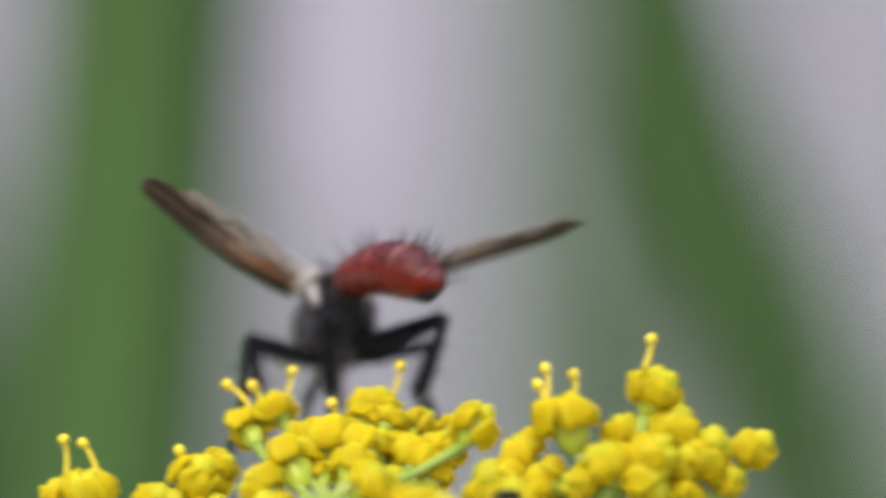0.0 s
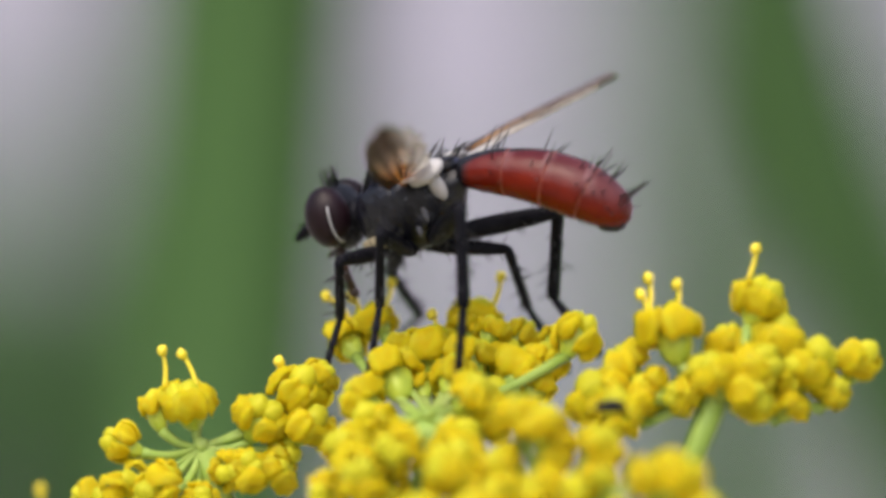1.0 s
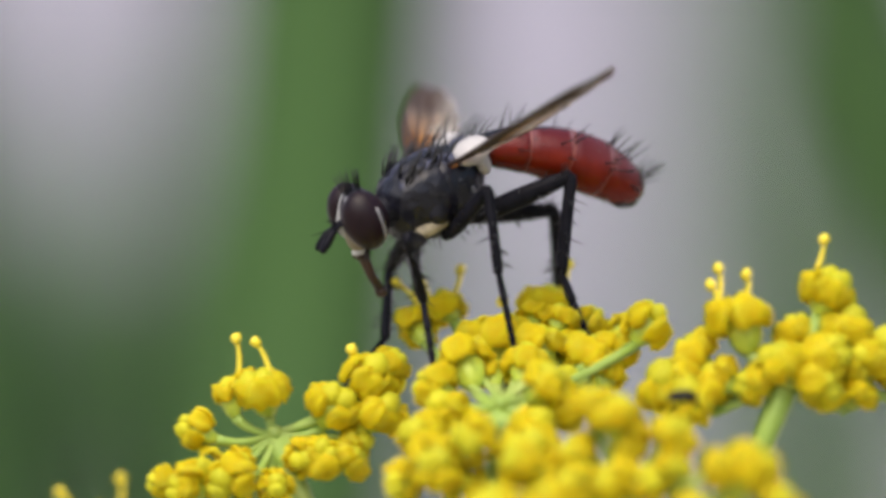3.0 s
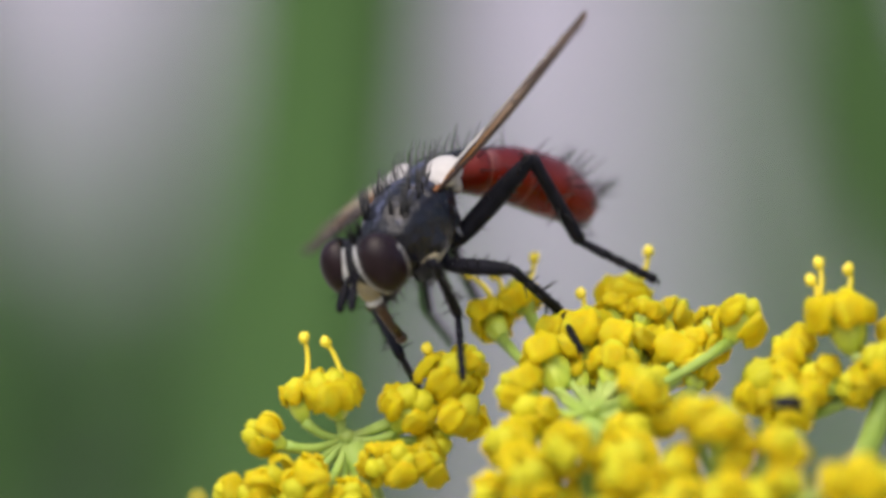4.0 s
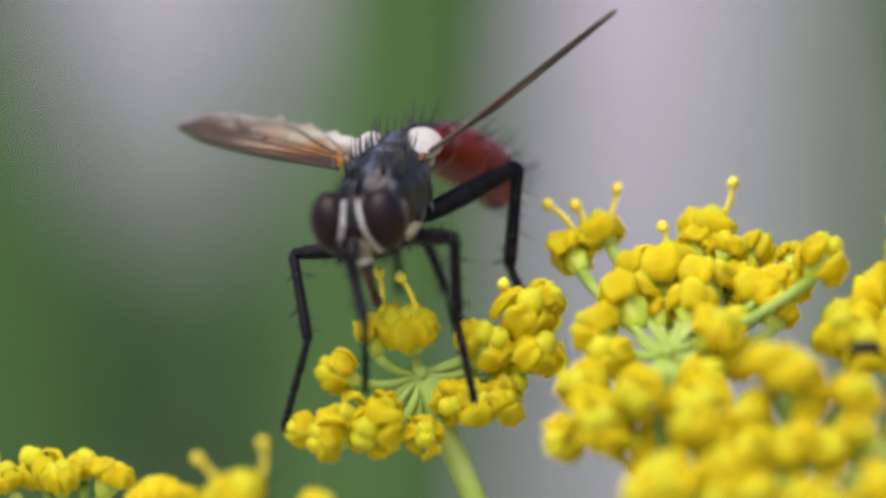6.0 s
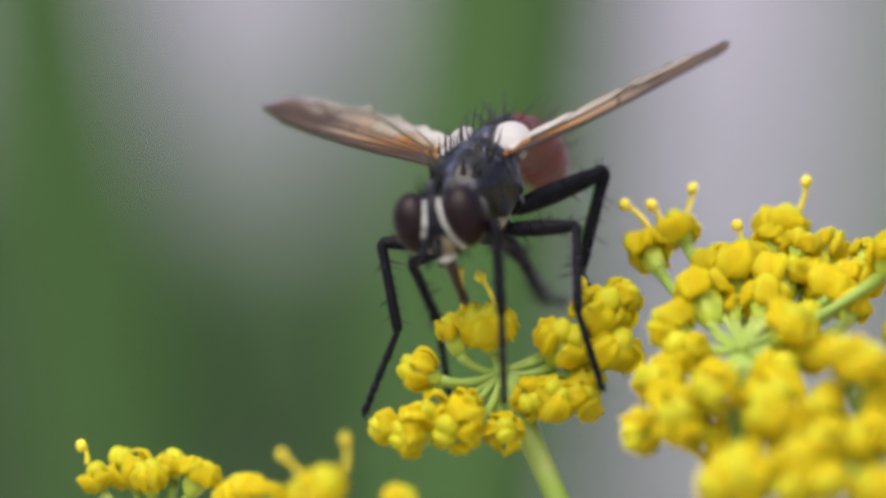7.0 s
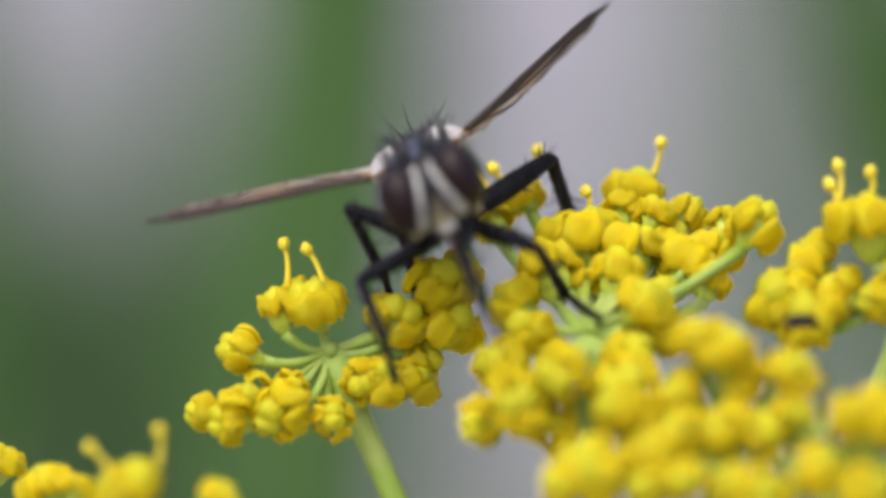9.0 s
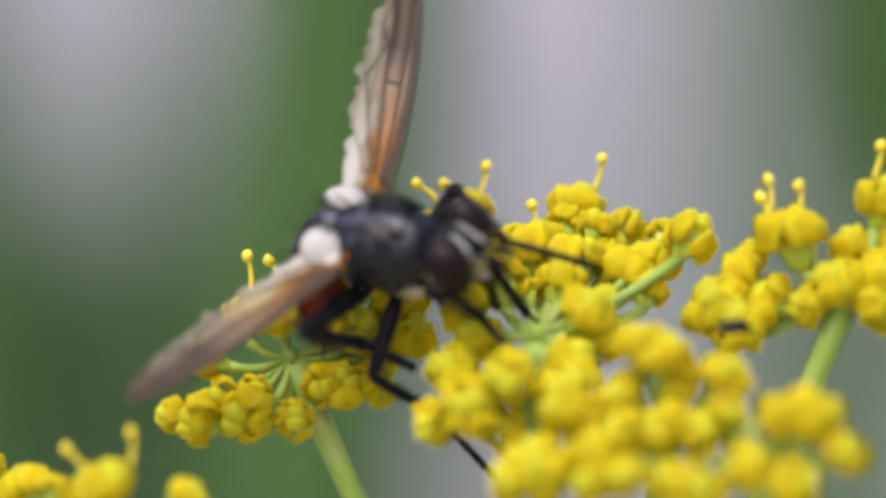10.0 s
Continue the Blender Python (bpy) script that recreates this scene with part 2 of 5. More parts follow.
def wing_material():
    """A clear membrane, amber at the root and smoky brown along the leading edge."""
    m = bpy.data.materials.new("smoky_wing_membrane")
    m.use_nodes = True
    nt = m.node_tree
    b = nt.nodes["Principled BSDF"]
    b.inputs["Roughness"].default_value = 0.55
    b.inputs["Specular IOR Level"].default_value = 0.06
    tc = nt.nodes.new("ShaderNodeTexCoord")
    sep = nt.nodes.new("ShaderNodeSeparateXYZ")
    nt.links.new(tc.outputs["Object"], sep.inputs[0])

    def rng(sock, a, bb, lo=0.0, hi=1.0):
        n = nt.nodes.new("ShaderNodeMapRange")
        n.inputs[1].default_value, n.inputs[2].default_value, n.inputs[3].default_value, n.inputs[4].default_value = a, bb, lo, hi
        nt.links.new(sock, n.inputs[0])
        return n.outputs[0]

    noise_tex = nt.nodes.new("ShaderNodeTexNoise")
    noise_tex.inputs["Scale"].default_value, noise_tex.inputs["Detail"].default_value = 700, 4
    nt.links.new(tc.outputs["Object"], noise_tex.inputs["Vector"])

    def calc(op, x, y, z=0.0):
        n = nt.nodes.new("ShaderNodeMath")
        n.operation = op
        for i, v in enumerate((x, y, z)):
            if isinstance(v, float):
                n.inputs[i].default_value = v
            else:
                nt.links.new(v, n.inputs[i])
        return n.outputs[0]

    def blend(factor, first, second):
        n = nt.nodes.new("ShaderNodeMixRGB")
        nt.links.new(factor, n.inputs[0])
        for i, v in ((1, first), (2, second)):
            if isinstance(v, tuple):
                n.inputs[i].default_value = (*v, 1)
            else:
                nt.links.new(v, n.inputs[i])
        return n.outputs[0]

    # across the wing: 0 at the hind margin, 1 in front; the tip is smoky farther back
    across = rng(sep.outputs["Y"], -1.42 * MM, 0.68 * MM)
    across = calc("ADD", across, rng(sep.outputs["X"], 3.0 * MM, 8.0 * MM, 0.0, 0.38))
    across = calc("ADD", across, rng(noise_tex.outputs[0], 0.3, 0.7, -0.12, 0.12))
    streak = nt.nodes.new("ShaderNodeTexWave")
    streak.bands_direction = "Y"
    streak.inputs["Scale"].default_value, streak.inputs["Distortion"].default_value = 650, 2.5
    streak.inputs["Detail"].default_value, streak.inputs["Detail Scale"].default_value = 2, 0.6
    nt.links.new(tc.outputs["Object"], streak.inputs["Vector"])
    lead = rng(across, 0.42, 0.74)
    outer = rng(sep.outputs["X"], 2.6 * MM, 5.6 * MM)
    root = rng(sep.outputs["X"], 5.2 * MM, 1.6 * MM)
    hind = rng(across, 0.60, 0.30)
    # pale hind membrane, with its bright reflection painted into the colour
    pale = blend(streak.outputs["Fac"], (0.60, 0.55, 0.505), (0.425, 0.375, 0.336))
    pale = blend(calc("MULTIPLY", hind, rng(sep.outputs["X"], 3.6 * MM, 1.2 * MM)), pale, (0.72, 0.70, 0.70))
    smoke = blend(streak.outputs["Fac"], (0.186, 0.140, 0.121), (0.085, 0.058, 0.050))
    tinted = blend(calc("MULTIPLY", lead, outer), pale, smoke)
    amber = calc("MULTIPLY", root, rng(across, 0.36, 0.60))
    tinted = blend(calc("MULTIPLY", amber, 0.95), tinted, blend(streak.outputs["Fac"], (0.50, 0.215, 0.022), (0.36, 0.135, 0.013)))
    nt.links.new(tinted, b.inputs["Base Color"])
    bump_node = nt.nodes.new("ShaderNodeBump")
    bump_node.inputs["Strength"].default_value, bump_node.inputs["Distance"].default_value = 0.5, 0.00006
    nt.links.new(streak.outputs["Fac"], bump_node.inputs["Height"])
    nt.links.new(bump_node.outputs[0], b.inputs["Normal"])
    tr = nt.nodes.new("ShaderNodeBsdfTranslucent")
    nt.links.new(tinted, tr.inputs[0])
    m1 = nt.nodes.new("ShaderNodeMixShader")
    m1.inputs[0].default_value = 0.45
    nt.links.new(b.outputs[0], m1.inputs[1])
    nt.links.new(tr.outputs[0], m1.inputs[2])
    clear = nt.nodes.new("ShaderNodeBsdfTransparent")
    clear.inputs[0].default_value = (0.94, 0.91, 0.86, 1)
    m2 = nt.nodes.new("ShaderNodeMixShader")
    op = nt.nodes.new("ShaderNodeMath")
    op.operation = "MULTIPLY_ADD"
    op.inputs[1].default_value = 0.20
    nt.links.new(noise_tex.outputs[0], op.inputs[0])
    dense = calc("MAXIMUM", calc("MULTIPLY", lead, rng(outer, 0.0, 1.0, 0.42, 0.62)), calc("MULTIPLY", calc("MULTIPLY", hind, root), 0.42))
    nt.links.new(calc("ADD", dense, 0.20), op.inputs[2])
    nt.links.new(op.outputs[0], m2.inputs[0])
    nt.links.new(clear.outputs[0], m2.inputs[1])
    nt.links.new(m1.outputs[0], m2.inputs[2])
    nt.links.new(m2.outputs[0], nt.nodes["Material Output"].inputs["Surface"])
    return m


THORAX, ABDOMEN, WING = thorax_material(), abdomen_material(), wing_material()


# ---- shapes ----
class Shape:
    """Vertices and faces gathered for one mesh, in the caller's unit."""

    def __init__(self):
        self.v, self.f = [], []

    def rings(self, rings, cap=True):
        n, base = len(rings[0]), len(self.v)
        for r in rings:
            self.v += [tuple(p) for p in r]
        for i in range(len(rings) - 1):
            for k in range(n):
                a, b = base + i * n + k, base + i * n + (k + 1) % n
                self.f.append((a, b, b + n, a + n))
        if cap:
            self.f.append(tuple(base + k for k in reversed(range(n))))
            self.f.append(tuple(base + (len(rings) - 1) * n + k for k in range(n)))
        return self

    def tube(self, pts, radii, n=8, ribs=0.0):
        pts = [Vector(p) for p in pts]
        if isinstance(radii, (int, float)):
            radii = [radii] * len(pts)
        side, out = None, []
        for i, p in enumerate(pts):
            d = (pts[min(i + 1, len(pts) - 1)] - pts[max(i - 1, 0)]).normalized()
            if side is None:
                side = d.orthogonal().normalized()
            side = (side - d * side.dot(d)).normalized()
            up = d.cross(side)
            out.append([p + (side * math.cos(a) + up * math.sin(a)) * radii[i] * (1 + (ribs if k % 2 else -ribs))
                        for k, a in enumerate(2 * math.pi * j / n for j in range(n))])
        return self.rings(out)

    def blob(self, c, r, nu=14, nv=9, turn=None, rough=0.0, seed=0.0):
        c, out = Vector(c), []
        for i in range(nv + 1):
            th = math.pi * (0.02 + 0.96 * i / nv)
            ring = []
            for k in range(nu):
                ph = 2 * math.pi * k / nu
                p = Vector((r[0] * math.sin(th) * math.cos(ph), r[1] * math.sin(th) * math.sin(ph), r[2] * math.cos(th)))
                if rough:
                    p *= 1 + rough * noise.noise(p * (1.7 / max(r)) + Vector((seed, seed, seed)))
                ring.append(c + (turn @ p if turn else p))
            out.append(ring)
        return self.rings(out[::-1])

    def hair(self, a, b, r, bend=None):
        a, b = Vector(a), Vector(b)
        mid = (a + b) / 2 + (bend if bend else Vector())
        return self.tube([a, mid, b], [r, r * 0.8, r * 0.25], 4)

    def mesh(self, name, unit=MM, smooth=True):
        me = bpy.data.meshes.new(name)
        me.from_pydata([(x * unit, y * unit, z * unit) for x, y, z in self.v], [], self.f)
        if smooth:
            me.polygons.foreach_set("use_smooth", [True] * len(me.polygons))
        me.update()
        return me


def part(name, shape, mat, parent=None, label="", unit=MM):
    me = shape if isinstance(shape, bpy.types.Mesh) else shape.mesh(name, unit)
    if mat and not me.materials:
        me.materials.append(mat)
    ob = new(name, me)
    ob.parent = parent
    if label:
        ob["label"] = label
    return ob


def curve_points(a, b, sag, n=5):
    a, b, sag = Vector(a), Vector(b), Vector(sag)
    return [a.lerp(b, i / n) + sag * (4 * (i / n) * (1 - i / n)) for i in range(n + 1)]


# ---- setting ----
def setting():
    n, half = 40, 300.0
    me = bpy.data.meshes.new("ground")
    xs = [half * (abs(2 * i / n - 1) ** 3) * (1 if 2 * i > n else -1) for i in range(n + 1)]
    verts = [(x, y, 0.012 * noise.noise(Vector((x * 3, y * 3, 0)))) for x in xs for y in xs]
    faces = [(i * (n + 1) + j, (i + 1) * (n + 1) + j, (i + 1) * (n + 1) + j + 1, i * (n + 1) + j + 1) for i in range(n) for j in range(n)]
    me.from_pydata(verts, [], faces)
    me.materials.append(BOUNCE_GROUND)
    tagged(new("ground", me), "unseen ground below the flowers, made pale to bounce light up", "ground", kind="structure")
    bm = bmesh.new()
    bmesh.ops.create_cube(bm, size=1, matrix=Matrix.Translation((0, 4.1, 1.55)) @ Matrix.Diagonal((9, 0.2, 3.2, 1)))
    bmesh.ops.bevel(bm, geom=list(bm.edges), offset=0.01, segments=2, affect="EDGES")
    me = bpy.data.meshes.new("wall_back")
    bm.to_mesh(me)
    bm.free()
    me.materials.append(WALL)
    tagged(new("wall_back", me), "pale lilac-grey rendered garden wall far behind", "wall", kind="structure")


# ---- blurred plants behind ----
def blade(foot, tip, width):
    """A long leaf blade, keeled and thick at the foot, in metres."""
    foot, tip = Vector(foot), Vector(tip)
    rings = []
    for i in range(15):
        u = i / 14
        p = foot.lerp(tip, u)
        w = width * (0.75 + 0.6 * u) * (1 - u ** 5) + 0.0006
        t = 0.0016 * (1 - 0.7 * u)
        rings.append([p + Vector((x * w / 2, y, 0)) for x, y in ((-1, 0.004), (-0.5, 0.0015), (0, 0), (0.5, 0.0015), (1, 0.004),
                                                                 (0.5, 0.0015 + t), (0, t), (-0.5, 0.0015 + t))])
    return Shape().rings(rings)


def reed_plant(x, y, blades, label):
    plant = new("reed_plant")
    plant.location = (x, y, 0)
    tagged(plant, label, "plant", "tall plants behind")
    for dx, dy, width, lean, top in blades:
        part("blade", blade((dx, dy, -0.01), (dx + lean, dy, top), width), LEAF, plant, unit=1)
    return plant


def shrub(x, y, spread, depth, top, count, seed, label):
    plant = new("shrub")
    plant.location = (x, y, 0)
    tagged(plant, label, "shrub", "low shrubs behind")
    rnd = random.Random(seed)
    for _ in range(9):
        a, r = rnd.uniform(0, 6.28), rnd.uniform(0.3, 0.95)
        end = Vector((math.cos(a) * spread * r, math.sin(a) * depth * r, top * rnd.uniform(0.8, 0.97)))
        part("branch", Shape().tube(curve_points((0, 0, -0.02), end, (end.x * 0.2, end.y * 0.2, 0)), [0.008, 0.007, 0.006, 0.005, 0.004, 0.002], 6), STALK, plant, unit=1)
    leaves = Shape()
    for _ in range(count):
        a, r = rnd.uniform(0, 6.28), math.sqrt(rnd.uniform(0, 1))
        z = top - rnd.random() ** 1.1 * 0.36 - 0.05 * r * r
        p = Vector((math.cos(a) * spread * r, math.sin(a) * depth * r, z))
        size = rnd.uniform(0.014, 0.030)
        turn = Euler((0.9 + rnd.uniform(-0.6, 0.6), rnd.uniform(-0.5, 0.5), rnd.uniform(-1.5, 1.5))).to_matrix()
        rim = [(-1, 0), (-0.5, 0.3), (0.1, 0.36), (0.6, 0.2), (1, 0), (0.6, -0.2), (0.1, -0.36), (-0.5, -0.3)]
        leaves.rings([[p + turn @ Vector((u * size, v * size, abs(v) * 0.3 * size + h)) for u, v in rim] for h in (0, 0.0006)])
    ob = part("foliage", leaves, SHRUB, plant, unit=1)
    ob["kind"] = "stuff"
    return plant


# ---- the umbel ----
JUNCTION = Vector((3.0, -1.4, -18.0))
UMBELLETS = [
    dict(node=(-6.0, -0.2, -0.5), florets=[(-6.6, -0.6, 1.2, 1.85), (-7.7, 0.0, 1.0, 1.41), (-9.1, -0.9, -0.4, 1.40), (-10.2, -1.4, -2.4, 1.21), (-9.4, -2.0, -2.6, 1.55), (-8.6, -1.4, -1.9, 1.46), (-7.8, -2.4, -2.4, 1.65), (-7.2, -1.4, -1.6, 1.01), (-5.9, -2.0, -2.5, 1.32), (-5.0, -1.4, -1.5, 1.36), (-4.2, -1.4, -1.3, 1.46), (-3.1, -0.9, -1.4, 1.40), (-3.7, -0.9, 0.7, 1.91), (-1.9, -0.9, 0.4, 1.52), (-2.8, -0.4, -0.7, 1.56), (-2.3, -0.4, 1.7, 1.66), (-1.6, 0.0, 2.2, 1.17)]),
    dict(node=(2.3, -4.4, 0.5), florets=[(-0.8, 2.7, 3.5, 1.54), (0.1, 3.1, 4.4, 1.49), (0.9, -1.4, 2.3, 1.76), (-0.4, -2.5, 1.2, 1.56), (2.4, 0.8, 3.2, 1.87), (3.5, 1.8, 3.8, 1.34), (4, 3.1, 4.5, 1.62), (3.2, -1.4, 2.2, 1.52), (4.5, -2.5, 1.3, 1.65), (5.6, 1.8, 3.8, 1.18), (4.9, 0.8, 3, 1.53), (5.7, -0.3, 2.4, 1.92), (6.5, -0.3, 2.8, 1.33), (6.8, 0.8, 3.5, 1.14), (7.7, -1.4, 3.8, 1.37)] + [(-0.8, -4.7, -0.5, 1.84), (-1.4, -5.8, -2.4, 1.54), (1, -5.8, -2.3, 1.54), (0.9, -3.6, -0.5, 1.26), (3.6, -5.3, -0.3, 1.83), (4.5, 0.8, 3.9, 1.18), (1.4, 0.8, 3.2, 1.38), (3.9, -0.3, 2.9, 1.47), (0.1, -3.6, 0.5, 1.45), (4.7, -4.2, 0.4, 1.55), (2.9, -5.8, -1.2, 1.54), (2, -1.4, 1.8, 1.07), (6.2, -1.4, 1.9, 1.37), (-0.1, -5.8, -1.5, 1.35), (4.1, -4.7, 1.5, 1.82), (3.2, -6.9, -1, 1.91), (1.1, -6.9, -0.8, 1.81), (-0.1, -6.9, -1.6, 1.81)]),
    dict(node=(6.7, -7.9, -2.1), florets=[(5.5, -7.9, 0.6, 1.43), (6.3, -8.2, 0.4, 1.75), (7.1, -7.9, -0.2, 1.27)] + [(4.9, -7.9, -1.3, 1.31), (3.6, -8.4, -1.9, 1.43), (3.9, -9.4, -2.9, 1.42), (1.9, -9.4, -3.1, 1.66), (6.2, -8.9, -2.2, 1.59), (8.5, -8.4, -0.4, 1.56), (11.2, -10.4, -1.7, 1.94), (10.2, -10.4, -1.6, 1.32), (9.2, -10.4, -3.3, 1.63), (4.8, -8.9, -2.3, 1.48), (5.9, -8.9, -2.3, 1.33), (2.8, -8.9, -1.5, 1.40), (2.1, -10.4, -3.4, 1.71), (4.9, -10.9, -3.6, 1.47), (1.1, -10.4, -3.7, 1.40), (3.4, -9.4, -3.1, 1.25), (7.4, -11.4, -4.0, 1.54), (6.9, -7.9, -0.8, 1.25), (5.0, -7.4, -1.0, 1.26), (7.5, -9.4, -2.2, 1.25), (3.7, -10.9, -3.8, 1.39), (6.3, -10.9, -3.7, 1.39), (8.5, -9.4, -1.8, 1.17), (10.7, -11.9, -3.8, 1.54), (12.2, -11.4, -2.8, 1.39)]),
    dict(node=(13.0, -3.8, 2.2), florets=[(10.9, -3.3, 3.9, 2.02), (14.3, -3.1, 5.0, 1.86), (14.9, -3.1, 3.6, 1.72), (14.2, -4.2, 2.4, 1.81), (13.9, -4.4, 1.3, 1.71), (12.2, -4.2, 2.3, 1.81), (9.2, -2.4, 2.6, 1.52), (8.2, -3.4, 1.5, 1.82), (9.0, -4.0, 1.0, 1.90), (10.0, -3.4, 1.6, 1.37), (16.2, -3.2, 2.7, 1.98), (17.9, -2.9, 2.8, 1.52), (15.4, -3.4, 1.1, 1.21), (11.2, -3.9, 1.3, 1.51), (13.0, -2.9, 3.4, 1.42), (15.2, -3.6, 2.4, 1.62), (16.9, -3.4, 1.6, 1.31)]),
    dict(node=(-18.3, 0.6, -6.0), florets=[(-20.2, 0.6, -4.0, 1.22), (-19.3, 1.1, -3.7, 1.38), (-18.4, 0.3, -4.0, 1.62), (-17.5, 1.1, -3.6, 1.23), (-16.6, 0.6, -4.0, 1.42)]),
    dict(node=(-12.6, -7.4, -5.9), florets=[(-14.9, -3.4, -4.3, 1.65), (-14.0, -4.4, -4.3, 1.16), (-11.9, -7.9, -3.7, 1.91), (-12.8, -7.4, -4.2, 1.53), (-9.2, -7.4, -4.5, 1.53)]),
]
STAMEN_ENDS = [
    ((-6.13, -0.60, 1.43), (-6.70, -0.60, 2.77)),
    ((-7.35, -0.20, 1.53), (-7.45, -0.20, 2.92)),
    ((-3.00, -0.40, 1.99), (-3.19, -0.40, 2.53)),
    ((0.50, 3.38, 4.60), (0.78, 3.38, 5.62)),
    ((-0.76, 2.97, 4.22), (-1.62, 2.97, 5.08)),
    ((-0.40, 3.06, 4.41), (-0.67, 3.06, 5.05)),
    ((4.46, 3.30, 4.66), (4.78, 3.30, 5.83)),
    ((2.38, 1.84, 3.63), (2.30, 1.84, 4.38)),
    ((13.71, -3.10, 5.51), (13.97, -3.10, 6.59)),
    ((10.17, -3.30, 4.36), (10.15, -3.30, 5.50)),
    ((10.07, -3.30, 4.16), (9.87, -3.30, 4.91)),
    ((11.18, -3.30, 4.57), (11.16, -3.30, 5.28)),
    ((-20.53, 0.60, -3.76), (-20.72, 0.60, -3.11)),
    ((-12.62, -7.90, -3.90), (-13.38, -7.90, -2.80)),
    ((-11.28, -7.90, -3.43), (-11.23, -7.90, -2.28)),
]


def petal_mesh(seed):
    """One petal hugging the flower and curling in over it, creased along its middle, with a ragged tip, in radii of the flower."""
    rnd = random.Random(seed)
    half, tip, swell, rim = radians(rnd.uniform(31, 46)), rnd.uniform(6, 40), rnd.uniform(0.88, 1.08), rnd.uniform(-0.24, 0.08)
    nu, nv, grids = 9, 8, []
    for layer in (0, 1):
        g = []
        for i in range(nu):
            u, row = i / (nu - 1), []
            w = half * (0.50 + 0.56 * math.sin(math.pi * min(1, u * 0.8 + 0.14)))
            for j in range(nv):
                v = 2 * j / (nv - 1) - 1
                th = radians(122 + (tip - 122) * u) + 0.20 * u ** 4 * noise.noise(Vector((v * 4.5, seed * 1.7, 0.3)))
                r = swell + rim * v * v - 0.15 * math.exp(-(v / 0.28) ** 2) * math.sin(math.pi * (0.2 + 0.8 * u))
                r += 0.21 * noise.noise(Vector((u * 3.2, v * 2.3, seed * 3.1)))
                r *= 1 - 0.40 * max(0, (u - 0.66) / 0.34) ** 1.6
                r -= 0.08 * layer
                row.append((r * math.sin(th) * math.cos(v * w), r * math.sin(th) * math.sin(v * w), 0.10 + 0.86 * r * math.cos(th)))
            g.append(row)
        grids.append(g)
    ring = [[grids[0][i][j] for j in range(nv)] + [grids[1][i][j] for j in reversed(range(nv))] for i in range(nu)]
    return Shape().rings(ring).mesh("petal", 1)


def disc_mesh():
    s = Shape()
    for side in (1, -1):
        s.blob((0.22 * side, 0, 0.40), (0.38, 0.46, 0.42), 14, 9, rough=0.14, seed=side)
        s.tube([(0.14 * side, 0, 0.70), (0.20 * side, 0, 0.86)], [0.05, 0.03], 6)
    return s.mesh("flower_disc", 1)


def ovary_mesh():
    rings = []
    for z, r in ((-0.95, 0.13), (-0.86, 0.24), (-0.68, 0.36), (-0.42, 0.45), (-0.12, 0.48), (0.08, 0.42), (0.25, 0.28)):
        rings.append([(r * (1 + 0.09 * math.cos(5 * a)) * math.cos(a), r * (1 + 0.09 * math.cos(5 * a)) * math.sin(a), z) for a in (2 * math.pi * k / 20 for k in range(20))])
    return Shape().rings(rings).mesh("floret", 1)


